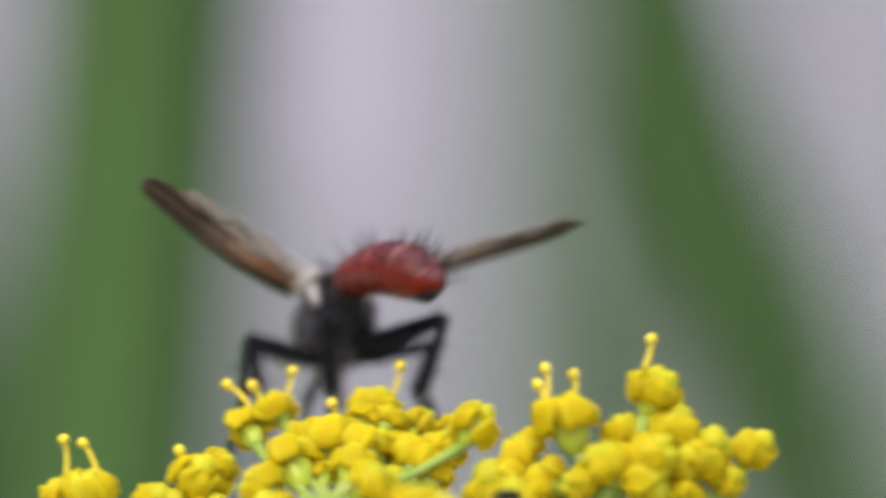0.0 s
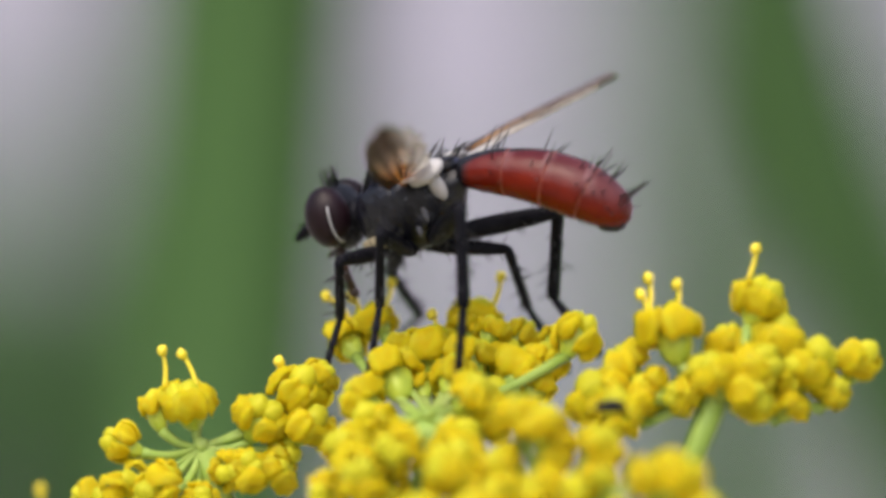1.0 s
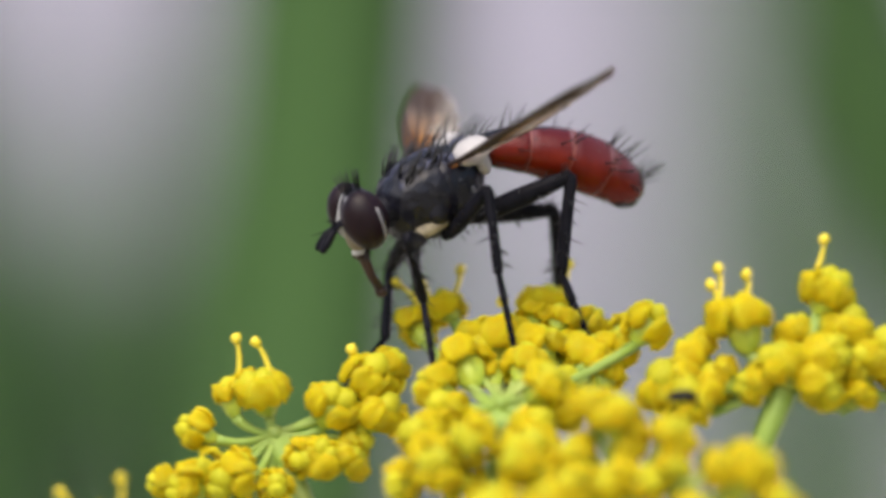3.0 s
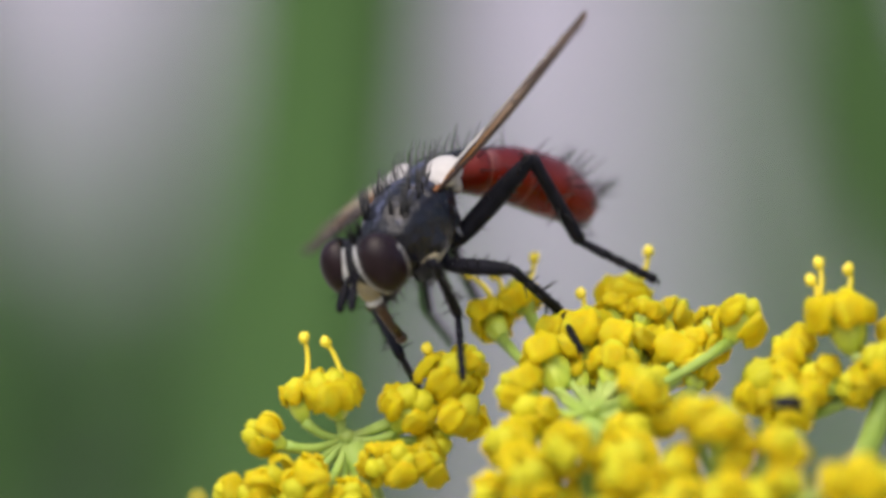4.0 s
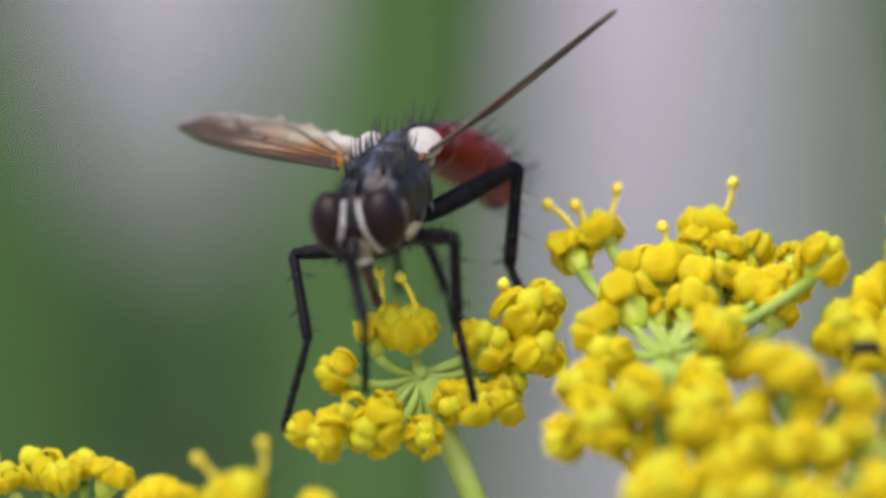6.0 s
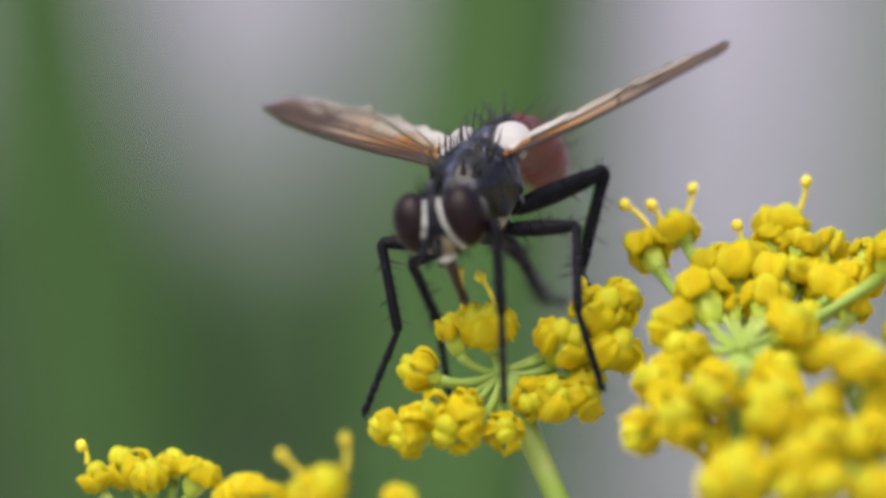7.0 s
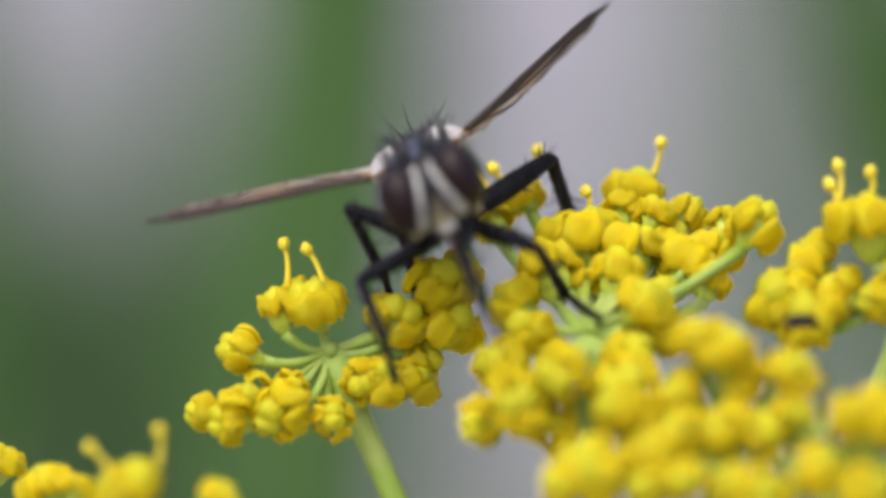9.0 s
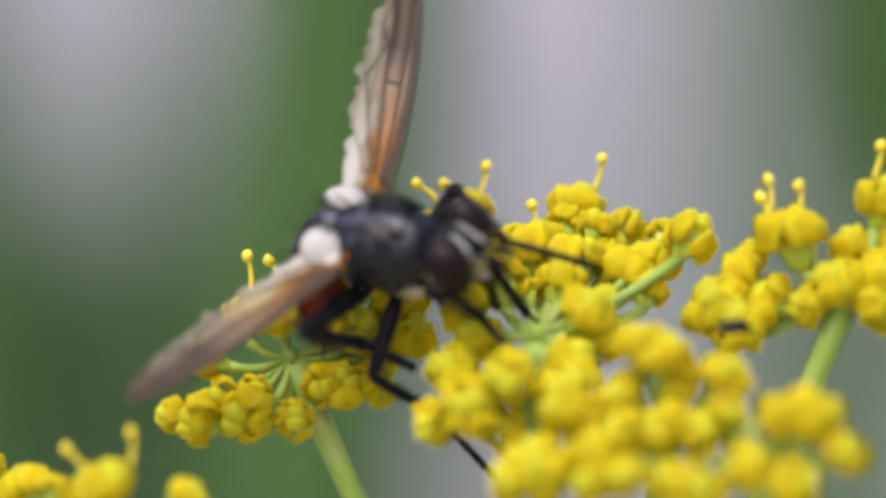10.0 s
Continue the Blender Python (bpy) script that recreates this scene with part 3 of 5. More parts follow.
def umbel():
    plant = new("fennel_flower_head")
    tagged(plant, "yellow fennel umbel of many small florets on green stalks", "flower")
    petals, disc, ovary = [petal_mesh(k) for k in range(14)], disc_mesh(), ovary_mesh()
    for me, mat in [(p, PETAL) for p in petals] + [(disc, DOME), (ovary, OVARY)]:
        me.materials.append(mat)
    rnd = random.Random(4)
    part("main_stem", Shape().tube([JUNCTION, JUNCTION + Vector((1, 3, -40)), JUNCTION + Vector((4, 12, -300)), Vector((JUNCTION.x + 10, JUNCTION.y + 30, -1040))],
                                   [1.0, 1.3, 2.2, 4.0], 12, 0.04), STALK, plant, "stout ribbed green stem")
    florets = []
    for u in UMBELLETS:
        node = Vector(u["node"])
        way = (node - JUNCTION)
        part("ray", Shape().tube(curve_points(JUNCTION, node - way.normalized() * 0.3, (way.x * 0.06, way.y * 0.06, 0), 8), [0.46] * 3 + [0.42] * 3 + [0.40, 0.42, 0.5], 12, 0.05), STALK, plant)
        hub = Shape().blob(node, (0.30, 0.30, 0.28), 12, 8, rough=0.25, seed=node.x)
        part("ray_node", hub, STALK, plant, "pale green knot where the stalks meet")
        for x, y, z, d in u["florets"]:
            p = Vector((x, y, z))
            out = p - node
            axis = (out.normalized() * 0.8 + Vector((0, -0.22, 0.6)) + Vector((rnd.uniform(-1, 1), rnd.uniform(-1, 1), rnd.uniform(-1, 1))) * 0.38).normalized()
            size = d / 2 * rnd.uniform(1.14, 1.38) * (0.93 if x < -2.5 else 1.0)
            turn = axis.to_track_quat("Z", "Y") @ Euler((0, 0, rnd.uniform(0, 6.28))).to_quaternion()
            centre = p - axis * size * 0.3
            root = centre - axis * size * 0.96
            sag = (root - node).cross(Vector((0.3, 0.2, 1))).normalized() * rnd.uniform(-0.2, 0.2) + Vector((0, 0, -0.25))
            part("pedicel", Shape().tube(curve_points(node, root, sag, 6), [0.06, 0.10, 0.14, 0.16, 0.17, 0.19, 0.23], 8), STALK, plant)
            fl = part("floret", ovary, None, plant)
            fl.matrix_basis = Matrix.LocRotScale(centre * MM, turn, Vector((size * rnd.uniform(0.9, 1.12), size * rnd.uniform(0.9, 1.12), size * rnd.uniform(0.9, 1.15))) * MM)
            florets.append((fl, centre, size))
            part("flower_disc", disc, None, fl, "glossy yellow-green twin-domed flower centre")
            spread = rnd.uniform(-0.2, 0.5)
            for k in range(5):
                pt = part("petal", petals[rnd.randrange(len(petals))], None, fl)
                pt.matrix_basis = Matrix.LocRotScale((0, 0, rnd.uniform(-0.06, 0.06)), Euler((rnd.uniform(-0.12, 0.12), spread + rnd.uniform(-0.14, 0.14), 2 * math.pi * k / 5 + rnd.uniform(-0.16, 0.16)), "XYZ"),
                                                     Vector((1, 1, 1)) * rnd.uniform(0.86, 1.10))
    for a, b in STAMEN_ENDS:
        a, b = Vector(a), Vector(b)
        st = part("stamen", Shape().tube(curve_points(a, b, (0.08, 0, 0.06), 6), [0.11, 0.10, 0.09, 0.085, 0.08, 0.08, 0.08], 7), STAMEN, plant)
        d = (b - a).normalized()
        part("anther", Shape().blob(b, (0.26, 0.2, 0.22), 10, 7, turn=d.to_track_quat("Z", "Y").to_matrix(), rough=0.3, seed=b.x), STAMEN, st, "round yellow anther")
    spot = Vector((8.8, -6.2, 0.8))
    part("withered_floret", Shape().blob(spot, (0.52, 0.34, 0.20), 14, 9, rough=0.6, seed=2), BLACK, plant, "small blackened withered floret")
    return plant


# ---- the fly ----
ABDOMEN_ROOT = Vector((-2.25, 0, 0.68))
COXA = {"1": Vector((1.3, 0.55, -1.55)), "2": Vector((0.2, 0.7, -1.75)), "3": Vector((-0.9, 0.65, -1.5))}
LENGTHS = {"1": (2.7, 3.1, 3.1), "2": (2.9, 3.1, 3.0), "3": (4.0, 3.6, 3.0)}
WING_ROOT = Vector((-0.6, 1.42, 0.88))


def loft(table, n=24):
    """Rings across x: x, centre z, half width, height above, depth below."""
    rings = []
    for x, zc, hw, hu, hd in table:
        rings.append([(x, hw * math.cos(a), zc + (hu if math.sin(a) > 0 else hd) * math.sin(a)) for a in (2 * math.pi * k / n for k in range(n))])
    return rings


def thorax(parent):
    table = [(2.15, -0.1, 0.4, 0.35, 0.5), (1.95, -0.05, 0.85, 0.72, 1.1), (1.6, 0.05, 1.12, 0.98, 1.5), (1.05, 0.12, 1.33, 1.18, 1.8), (0.5, 0.15, 1.43, 1.28, 1.95),
             (0.12, 0.15, 1.46, 1.30, 2.0), (0.06, 0.15, 1.45, 1.27, 2.0), (0.0, 0.15, 1.42, 1.15, 1.98), (-0.06, 0.15, 1.44, 1.27, 1.95), (-0.12, 0.15, 1.45, 1.30, 1.95), (-0.7, 0.15, 1.38, 1.24, 1.85), (-1.2, 0.16, 1.2, 1.1, 1.6),
             (-1.45, 0.18, 1.06, 0.95, 1.4), (-1.8, 0.22, 0.84, 0.76, 1.0), (-2.15, 0.35, 0.58, 0.5, 0.6), (-2.35, 0.5, 0.4, 0.3, 0.4)]
    fine = []
    for a, b in zip(table, table[1:]):
        n = max(1, round((a[0] - b[0]) / 0.09))
        fine += [tuple(p + (q - p) * k / n for p, q in zip(a, b)) for k in range(n)]
    rings = loft(fine + [table[-1]], 56)
    rings = [[Vector(p) * (1 + 0.03 * noise.noise(Vector(p) * 1.3) + 0.030 * noise.noise(Vector(p) * 3.6) + 0.014 * noise.noise(Vector(p) * 8)) for p in r] for r in rings]
    th = part("thorax", Shape().rings(rings[::-1]), THORAX, parent, "black thorax dusted with bluish grey stripes")
    part("scutellum", Shape().blob((-1.72, 0, 1.02), (0.6, 0.62, 0.34), 16, 9, rough=0.05), THORAX, th)
    for side in (1, -1):
        part("shoulder_plate", Shape().blob((1.3, 0.85 * side, 0.45), (0.35, 0.28, 0.3), 12, 8), THORAX, th)
        for x, y, z, size, tilt in ((-1.02, 1.17, -0.30, (0.13, 0.06, 0.42), 0.3), (-0.45, 1.36, 0.05, (0.10, 0.05, 0.26), -0.5), (1.05, 1.12, 0.25, (0.12, 0.07, 0.30), 0.5), (-0.70, 1.20, -0.95, (0.10, 0.06, 0.26), 0.2)):
            part("silver_patch", Shape().blob((x, y * side, z), size, 12, 8, turn=Euler((0, tilt, 0)).to_matrix(), rough=0.5, seed=x), DUST, th, "patch of silvery dusting")
        part("side_plate", Shape().blob((0.5, 1.12 * side, -0.55), (0.6, 0.28, 0.6), 14, 9, rough=0.15), THORAX, th)
        part("side_plate", Shape().blob((-0.75, 1.0 * side, -0.5), (0.55, 0.28, 0.6), 14, 9, rough=0.15, seed=3), THORAX, th)
    rnd, hairs = random.Random(8), Shape()
    for k in range(64):
        y = rnd.choice((-0.95, -0.5, 0.5, 0.95)) + rnd.uniform(-0.15, 0.15)
        x = rnd.uniform(-0.5 if abs(y) > 0.7 else -1.7, 1.5)
        z = 0.15 + 1.15 * math.sqrt(max(0.05, 1 - (y / 1.4) ** 2)) * (1 - 0.10 * abs(x))
        hairs.hair((x, y, z - 0.05), (x - rnd.uniform(0.4, 0.85), y * 1.15, z + rnd.uniform(0.45, 0.95)), 0.040, Vector((0.05, 0, 0.05)))
    for side in (1, -1):
        for k in range(3):
            hairs.hair((-2.0, 0.3 * side * (k + 0.4), 1.05), (-2.9 - 0.1 * k, 0.34 * side * (k + 0.4), 1.75), 0.034, Vector((0, 0, 0.1)))
    for k in range(26):
        x, y = rnd.uniform(-1.2, 1.4), rnd.uniform(-0.8, 0.8)
        hairs.hair((x, y, -1.6), (x + rnd.uniform(-0.2, 0.2), y * 1.3, -1.7 - rnd.uniform(0.25, 0.5)), 0.018)
    for k in range(170):
        x, a = rnd.uniform(-1.8, 1.7), rnd.uniform(-0.6, math.pi + 0.6)
        w = 1.4 * math.sqrt(max(0.1, 1 - (x / 2.4) ** 2))
        n = Vector((0, math.cos(a), math.sin(a)))
        p = Vector((x, n.y * w, 0.13 + n.z * w * 0.88))
        hairs.hair(p, p + n * rnd.uniform(0.15, 0.32) + Vector((-rnd.uniform(0.05, 0.25), 0, 0)), 0.013)
    part("bristles", hairs, HAIR, th)


NECK = Vector((2.0, 0, 0))
EYE_AT, EYE_SIZE = Vector((3.02, 0.86, 0.14)), Vector((0.80, 0.73, 1.05))


def face_depth(y, z):
    """How far forward the head's front reaches, eyes included."""
    y = abs(y)
    k = 1 - (y / 1.3) ** 2 - ((z + 0.02) / 1.14) ** 2
    front = 2.9 + 0.72 * math.sqrt(k) if k > 0 else 2.9
    k = 1 - ((y - EYE_AT.y) / EYE_SIZE.y) ** 2 - ((z - EYE_AT.z) / EYE_SIZE.z) ** 2
    return max(front, EYE_AT.x + EYE_SIZE.x * math.sqrt(k) if k > 0 else 0)


def head(parent):
    hd = part("head", Shape().blob((2.9, 0, -0.02), (0.72, 1.3, 1.14), 24, 16), BLACK, parent, "black head with large maroon eyes and silvery face")
    part("neck", Shape().tube([(1.8, 0, -0.05), (2.6, 0, 0)], 0.5, 12), BLACK, hd)
    for side in (1, -1):
        part("compound_eye", Shape().blob((EYE_AT.x, EYE_AT.y * side, EYE_AT.z), EYE_SIZE, 32, 20), EYE, hd, "large glossy dark maroon compound eye")
        strip = []
        for k in range(15):
            u = k / 14
            z = 0.98 - 1.90 * u
            y0 = 0.20 + 0.34 * u ** 1.7
            y1 = y0 + 0.09 + 0.26 * u ** 1.5
            row = [y0 + (y1 - y0) * q / 4 for q in range(5)]
            top = [(face_depth(y, z) + 0.025, side * y, z) for y in row]
            strip.append(top + [(x - 0.10, y, zz) for x, y, zz in reversed(top)])
        part("silver_stripe", Shape().rings(strip), SILVER, hd, "silvery-white stripe along the eye")
        rim = []
        for k in range(19):
            b = radians(-125 + 150 * k / 18)
            c, q = math.cos(b), math.sin(b)
            ring = []
            for d, e in ((0.0, 0.0), (0.02, 0.025), (0.05, 0.03), (0.07, 0.01), (0.05, -0.08), (0.0, -0.08)):
                ring.append((2.60 + d, side * (EYE_AT.y + (0.63 + e) * c), EYE_AT.z + (0.915 + e) * q))
            rim.append(ring)
        part("silver_rim", Shape().rings(rim), SILVER, hd, "silvery-grey rim behind the eye")
        feeler = Shape().tube([(3.58, 0.12 * side, 0.14), (3.8, 0.15 * side, 0.12), (3.98, 0.17 * side, 0.04)], [0.09, 0.10, 0.09], 8)
        feeler.tube([(3.95, 0.17 * side, 0.05), (4.18, 0.20 * side, -0.06), (4.42, 0.24 * side, -0.24), (4.66, 0.27 * side, -0.42), (4.74, 0.28 * side, -0.48)], [0.08, 0.15, 0.17, 0.14, 0.06], 10)
        feeler.hair((4.1, 0.2 * side, 0.03), (4.75, 0.36 * side, 0.04), 0.026)
        for q in range(4):
            feeler.hair((3.8 + 0.05 * q, 0.15 * side, 0.18), (3.98 + 0.05 * q, 0.2 * side, 0.42), 0.016)
        part("antenna", feeler, LEG, hd)
        part("palp", Shape().tube([(3.4, 0.2 * side, -1.0), (3.62, 0.25 * side, -1.25)], [0.06, 0.08], 6), PROBOSCIS, hd)
    part("face", Shape().blob((3.34, 0, -0.52), (0.38, 0.40, 0.60), 18, 12, rough=0.10), FACE, hd, "dull yellowish silver-dusted face")
    part("mouth_edge", Shape().blob((3.42, 0, -1.02), (0.30, 0.30, 0.16), 14, 8, rough=0.15), SILVER, hd, "pale rim of the mouth")
    part("ocelli", Shape().blob((2.95, 0, 1.10), (0.14, 0.12, 0.1), 8, 6), BLACK, hd)
    tongue = Shape().tube([(3.25, 0, -0.9), (3.35, 0, -1.4), (3.32, 0, -2.0), (3.22, 0, -2.55)], [0.26, 0.2, 0.16, 0.17], 10)
    tongue.blob((3.2, 0, -2.65), (0.22, 0.19, 0.22), 10, 7)
    part("proboscis", tongue, PROBOSCIS, hd, "dark reddish-brown proboscis reaching down")
    rnd, hairs = random.Random(2), Shape()
    for k in range(22):
        y = rnd.choice((-0.22, 0.22)) + rnd.uniform(-0.05, 0.05)
        a = rnd.uniform(0.9, 2.0)
        hairs.hair((2.9 + 0.68 * math.cos(a), y, 0.05 + 1.08 * math.sin(a)), (2.85 + 0.95 * math.cos(a), y * 1.6, 0.25 + 1.6 * math.sin(a)), 0.024)
    for k in range(22):
        y, a = rnd.uniform(-1.0, 1.0), rnd.uniform(2.6, 4.2)
        hairs.hair((2.9 + 0.6 * math.cos(a), y, 0.9 * math.sin(a)), (2.75 + 0.9 * math.cos(a), y * 1.2, 1.25 * math.sin(a)), 0.016)
    for k in range(18):
        y = rnd.uniform(-0.7, 0.7)
        hairs.hair((3.2, y, -1.0), (3.45, y * 1.3, -1.32), 0.016)
    part("bristles", hairs, HAIR, hd)
    for ob in (hd, *hd.children):
        ob.data.transform(Matrix.Scale(1.07, 4) @ Matrix.Translation(-NECK * MM))
    hd.location = NECK * MM
    return hd


def abdomen_axis(s):
    """The bent middle line of the abdomen, in millimetres from its root."""
    u = s / 6.7
    return Vector((-6.55 * u + 0.15 * u ** 4, 0, 0.95 * u * (1 - u) - 1.25 * max(0.0, u) ** 2.6))


def abdomen(parent):
    ab = new("abdomen")
    ab.parent = parent
    ab["label"] = "glossy red abdomen with a black dorsal wedge"
    girth = [(0, 0.50), (0.3, 0.64), (0.8, 0.78), (1.6, 0.91), (2.6, 1.03), (3.6, 1.13), (4.6, 1.15), (5.4, 1.05), (6.0, 0.88), (6.4, 0.66), (6.65, 0.38), (6.72, 0.12)]
    gs, gr = [g[0] for g in girth], [g[1] for g in girth]
    cuts = (0, 1.75, 3.35, 4.9, 6.72)
    for k in range(4):
        rings, a, b = [], cuts[k], cuts[k + 1] + (0.10 if k < 3 else 0)
        steps = 10
        for i in range(steps + 1):
            u = i / steps
            s = a + (b - a) * u
            r = float(np.interp(s, gs, gr)) * (1 - 0.035 * (1 - math.sin(math.pi * min(1, u * 0.55 + 0.2)))) + 0.022 * (u if k < 3 else 0)
            d = (abdomen_axis(s + 0.05) - abdomen_axis(s - 0.05)).normalized()
            side, up = Vector((0, 1, 0)), Vector((-d.z, 0, d.x)) * -1
            c = abdomen_axis(s)
            rings.append([c + side * math.cos(t) * r * 1.02 + up * math.sin(t) * r * 0.93 for t in (2 * math.pi * q / 26 for q in range(26))])
        part("abdomen_segment", Shape().rings(rings), ABDOMEN, ab)
        if k < 3:
            c, d = abdomen_axis(b), (abdomen_axis(b + 0.05) - abdomen_axis(b - 0.05)).normalized()
            r = float(np.interp(b, gs, gr)) + 0.012
            up = Vector((d.z, 0, -d.x))
            band = [[c + d * o + Vector((0, 1, 0)) * math.cos(t) * (r * 1.02 - h) + up * math.sin(t) * (r * 0.93 - h) for t in (2 * math.pi * q / 26 for q in range(26))] for o, h in ((-0.03, 0.004), (0.005, -0.003), (0.03, 0.02))]
            part("pale_seam", Shape().rings(band), SEAM, ab, "thin paler seam between segments")
    part("tail_end", Shape().blob(abdomen_axis(6.0) + Vector((0.05, 0, -0.44)), (0.62, 0.52, 0.40), 14, 9, rough=0.2), BLACK, ab, "blackish tail end")
    rnd, hairs = random.Random(5), Shape()
    for s, count in ((0.9, 3), (1.7, 5), (3.3, 8), (4.85, 12), (5.5, 9), (6.2, 14)):
        for k in range(count):
            t = rnd.uniform(0.1, math.pi - 0.1)
            d = (abdomen_axis(s + 0.05) - abdomen_axis(s - 0.05)).normalized()
            up = Vector((d.z, 0, -d.x))
            up = up if up.z > 0 or s > 6 else -up
            n = Vector((0, 1, 0)) * math.cos(t) + up * math.sin(t)
            r = float(np.interp(s, gs, gr)) * 0.95
            p = abdomen_axis(s + rnd.uniform(-0.45, 0.15)) + n * r
            hairs.hair(p, p + n * rnd.uniform(0.7, 1.1) + d * rnd.uniform(0.05, 0.4), 0.036)
    for k in range(60):
        s, t = rnd.uniform(0.5, 6.4), rnd.uniform(0, 6.28)
        d = (abdomen_axis(s + 0.05) - abdomen_axis(s - 0.05)).normalized()
        n = Vector((0, 1, 0)) * math.cos(t) + Vector((-d.z, 0, d.x)) * math.sin(t)
        p = abdomen_axis(s) + n * float(np.interp(s, gs, gr)) * 0.96
        hairs.hair(p, p + n * 0.12 + d * 0.22, 0.012)
    part("bristles", hairs, HAIR, ab)
    return ab


SEAM = material("pale_red_seam", (0.22, 0.045, 0.026), 0.45)


def wing_edge(s):
    """The wing's front and hind margins, s millimetres out from the root."""
    u = s / 8.7
    lead = 0.50 + 0.26 * math.sin(math.pi * min(u * 1.15, 1)) - 1.0 * max(0, u - 0.8) ** 1.6
    trail = 0.18 - 1.68 * math.sin(math.pi * min(1, u * 0.66 + 0.22)) ** 0.6
    if u > 0.66:
        k, q, mid = (u - 0.66) / 0.34, max(0, u - 0.82) / 0.18, 0.02
        lead = mid + (lead + 0.06 - mid) * max(0, 1 - q ** 2.0) ** 0.6
        trail = mid + (trail - mid) * max(0, 1 - k ** 3.2) ** 0.52
    else:
        lead += 0.06 * u / 0.66
    return lead, trail


def wing_height(s, y):
    return 0.08 * math.sin(s * 0.5) + 0.085 * math.sin(y * 6.0) * min(1, s / 3) + 0.02 * y * y


def wing(parent):
    n = 64
    nv = 15
    rings = []
    for i in range(n + 1):
        s = 8.7 * i / n * 0.999
        lead, trail = wing_edge(s)
        trail += (0.06 * math.sin(s * 9.0) + 0.20 * abs(math.sin(s * 1.9)) + 0.28 * noise.noise(Vector((s * 2.2, 0, 0))) + 0.08 * noise.noise(Vector((s * 9, 3, 0)))) * min(1, max(0, s - 1)) * min(1, max(0, 8.2 - s))
        row = []
        for j in range(nv):
            y = lead + (trail - lead) * j / (nv - 1)
            row.append((s, y, wing_height(s, y)))
        rings.append(row + [(x, y, z - 0.018) for x, y, z in reversed(row)])
    w = part("wing", Shape().rings(rings), WING, parent, "smoky brown-veined wing, amber at its root")

    def vein(name, pts, r0, r1):
        fine = []
        for k in range(len(pts) - 1):
            for q in range(4):
                t = q / 4
                fine.append((pts[k][0] + (pts[k + 1][0] - pts[k][0]) * t, pts[k][1] + (pts[k + 1][1] - pts[k][1]) * t))
        fine.append(pts[-1])
        part(name, Shape().tube([(s, y, wing_height(s, y) - 0.009) for s, y in fine], [r0 + (r1 - r0) * k / (len(fine) - 1) for k in range(len(fine))], 6), VEIN, w)

    def along(a, b, f0, f1):
        return [(s, wing_edge(s)[0] + (wing_edge(s)[1] - wing_edge(s)[0]) * (f0 + (f1 - f0) * ((s - a) / (b - a)))) for s in [a + (b - a) * k / 7 for k in range(8)]]

    vein("costa_vein", along(0.0, 8.3, 0.0, 0.0), 0.085, 0.04)
    def at(s, f):
        lead, trail = wing_edge(s)
        return (s, lead + (trail - lead) * f)

    vein("vein", along(0.2, 6.0, 0.10, 0.01), 0.070, 0.045)
    vein("vein", along(0.3, 7.7, 0.17, 0.04), 0.075, 0.050)
    vein("vein", along(0.5, 8.4, 0.25, 0.22), 0.070, 0.045)
    vein("vein", along(0.8, 5.8, 0.36, 0.52), 0.062, 0.046)
    vein("vein", along(0.8, 4.6, 0.46, 0.82), 0.055, 0.046)
    vein("vein", along(0.8, 3.0, 0.58, 0.95), 0.040, 0.020)
    vein("cross_vein", [at(5.8, 0.52), at(6.2, 0.66), at(6.5, 0.76), at(7.2, 0.62), at(8.2, 0.45)], 0.046, 0.030)
    vein("cross_vein", [at(4.6, 0.82), at(5.2, 0.70), at(5.8, 0.52)], 0.046, 0.046)
    vein("cross_vein", [at(4.2, 0.24), at(4.3, 0.46)], 0.050, 0.050)
    return w


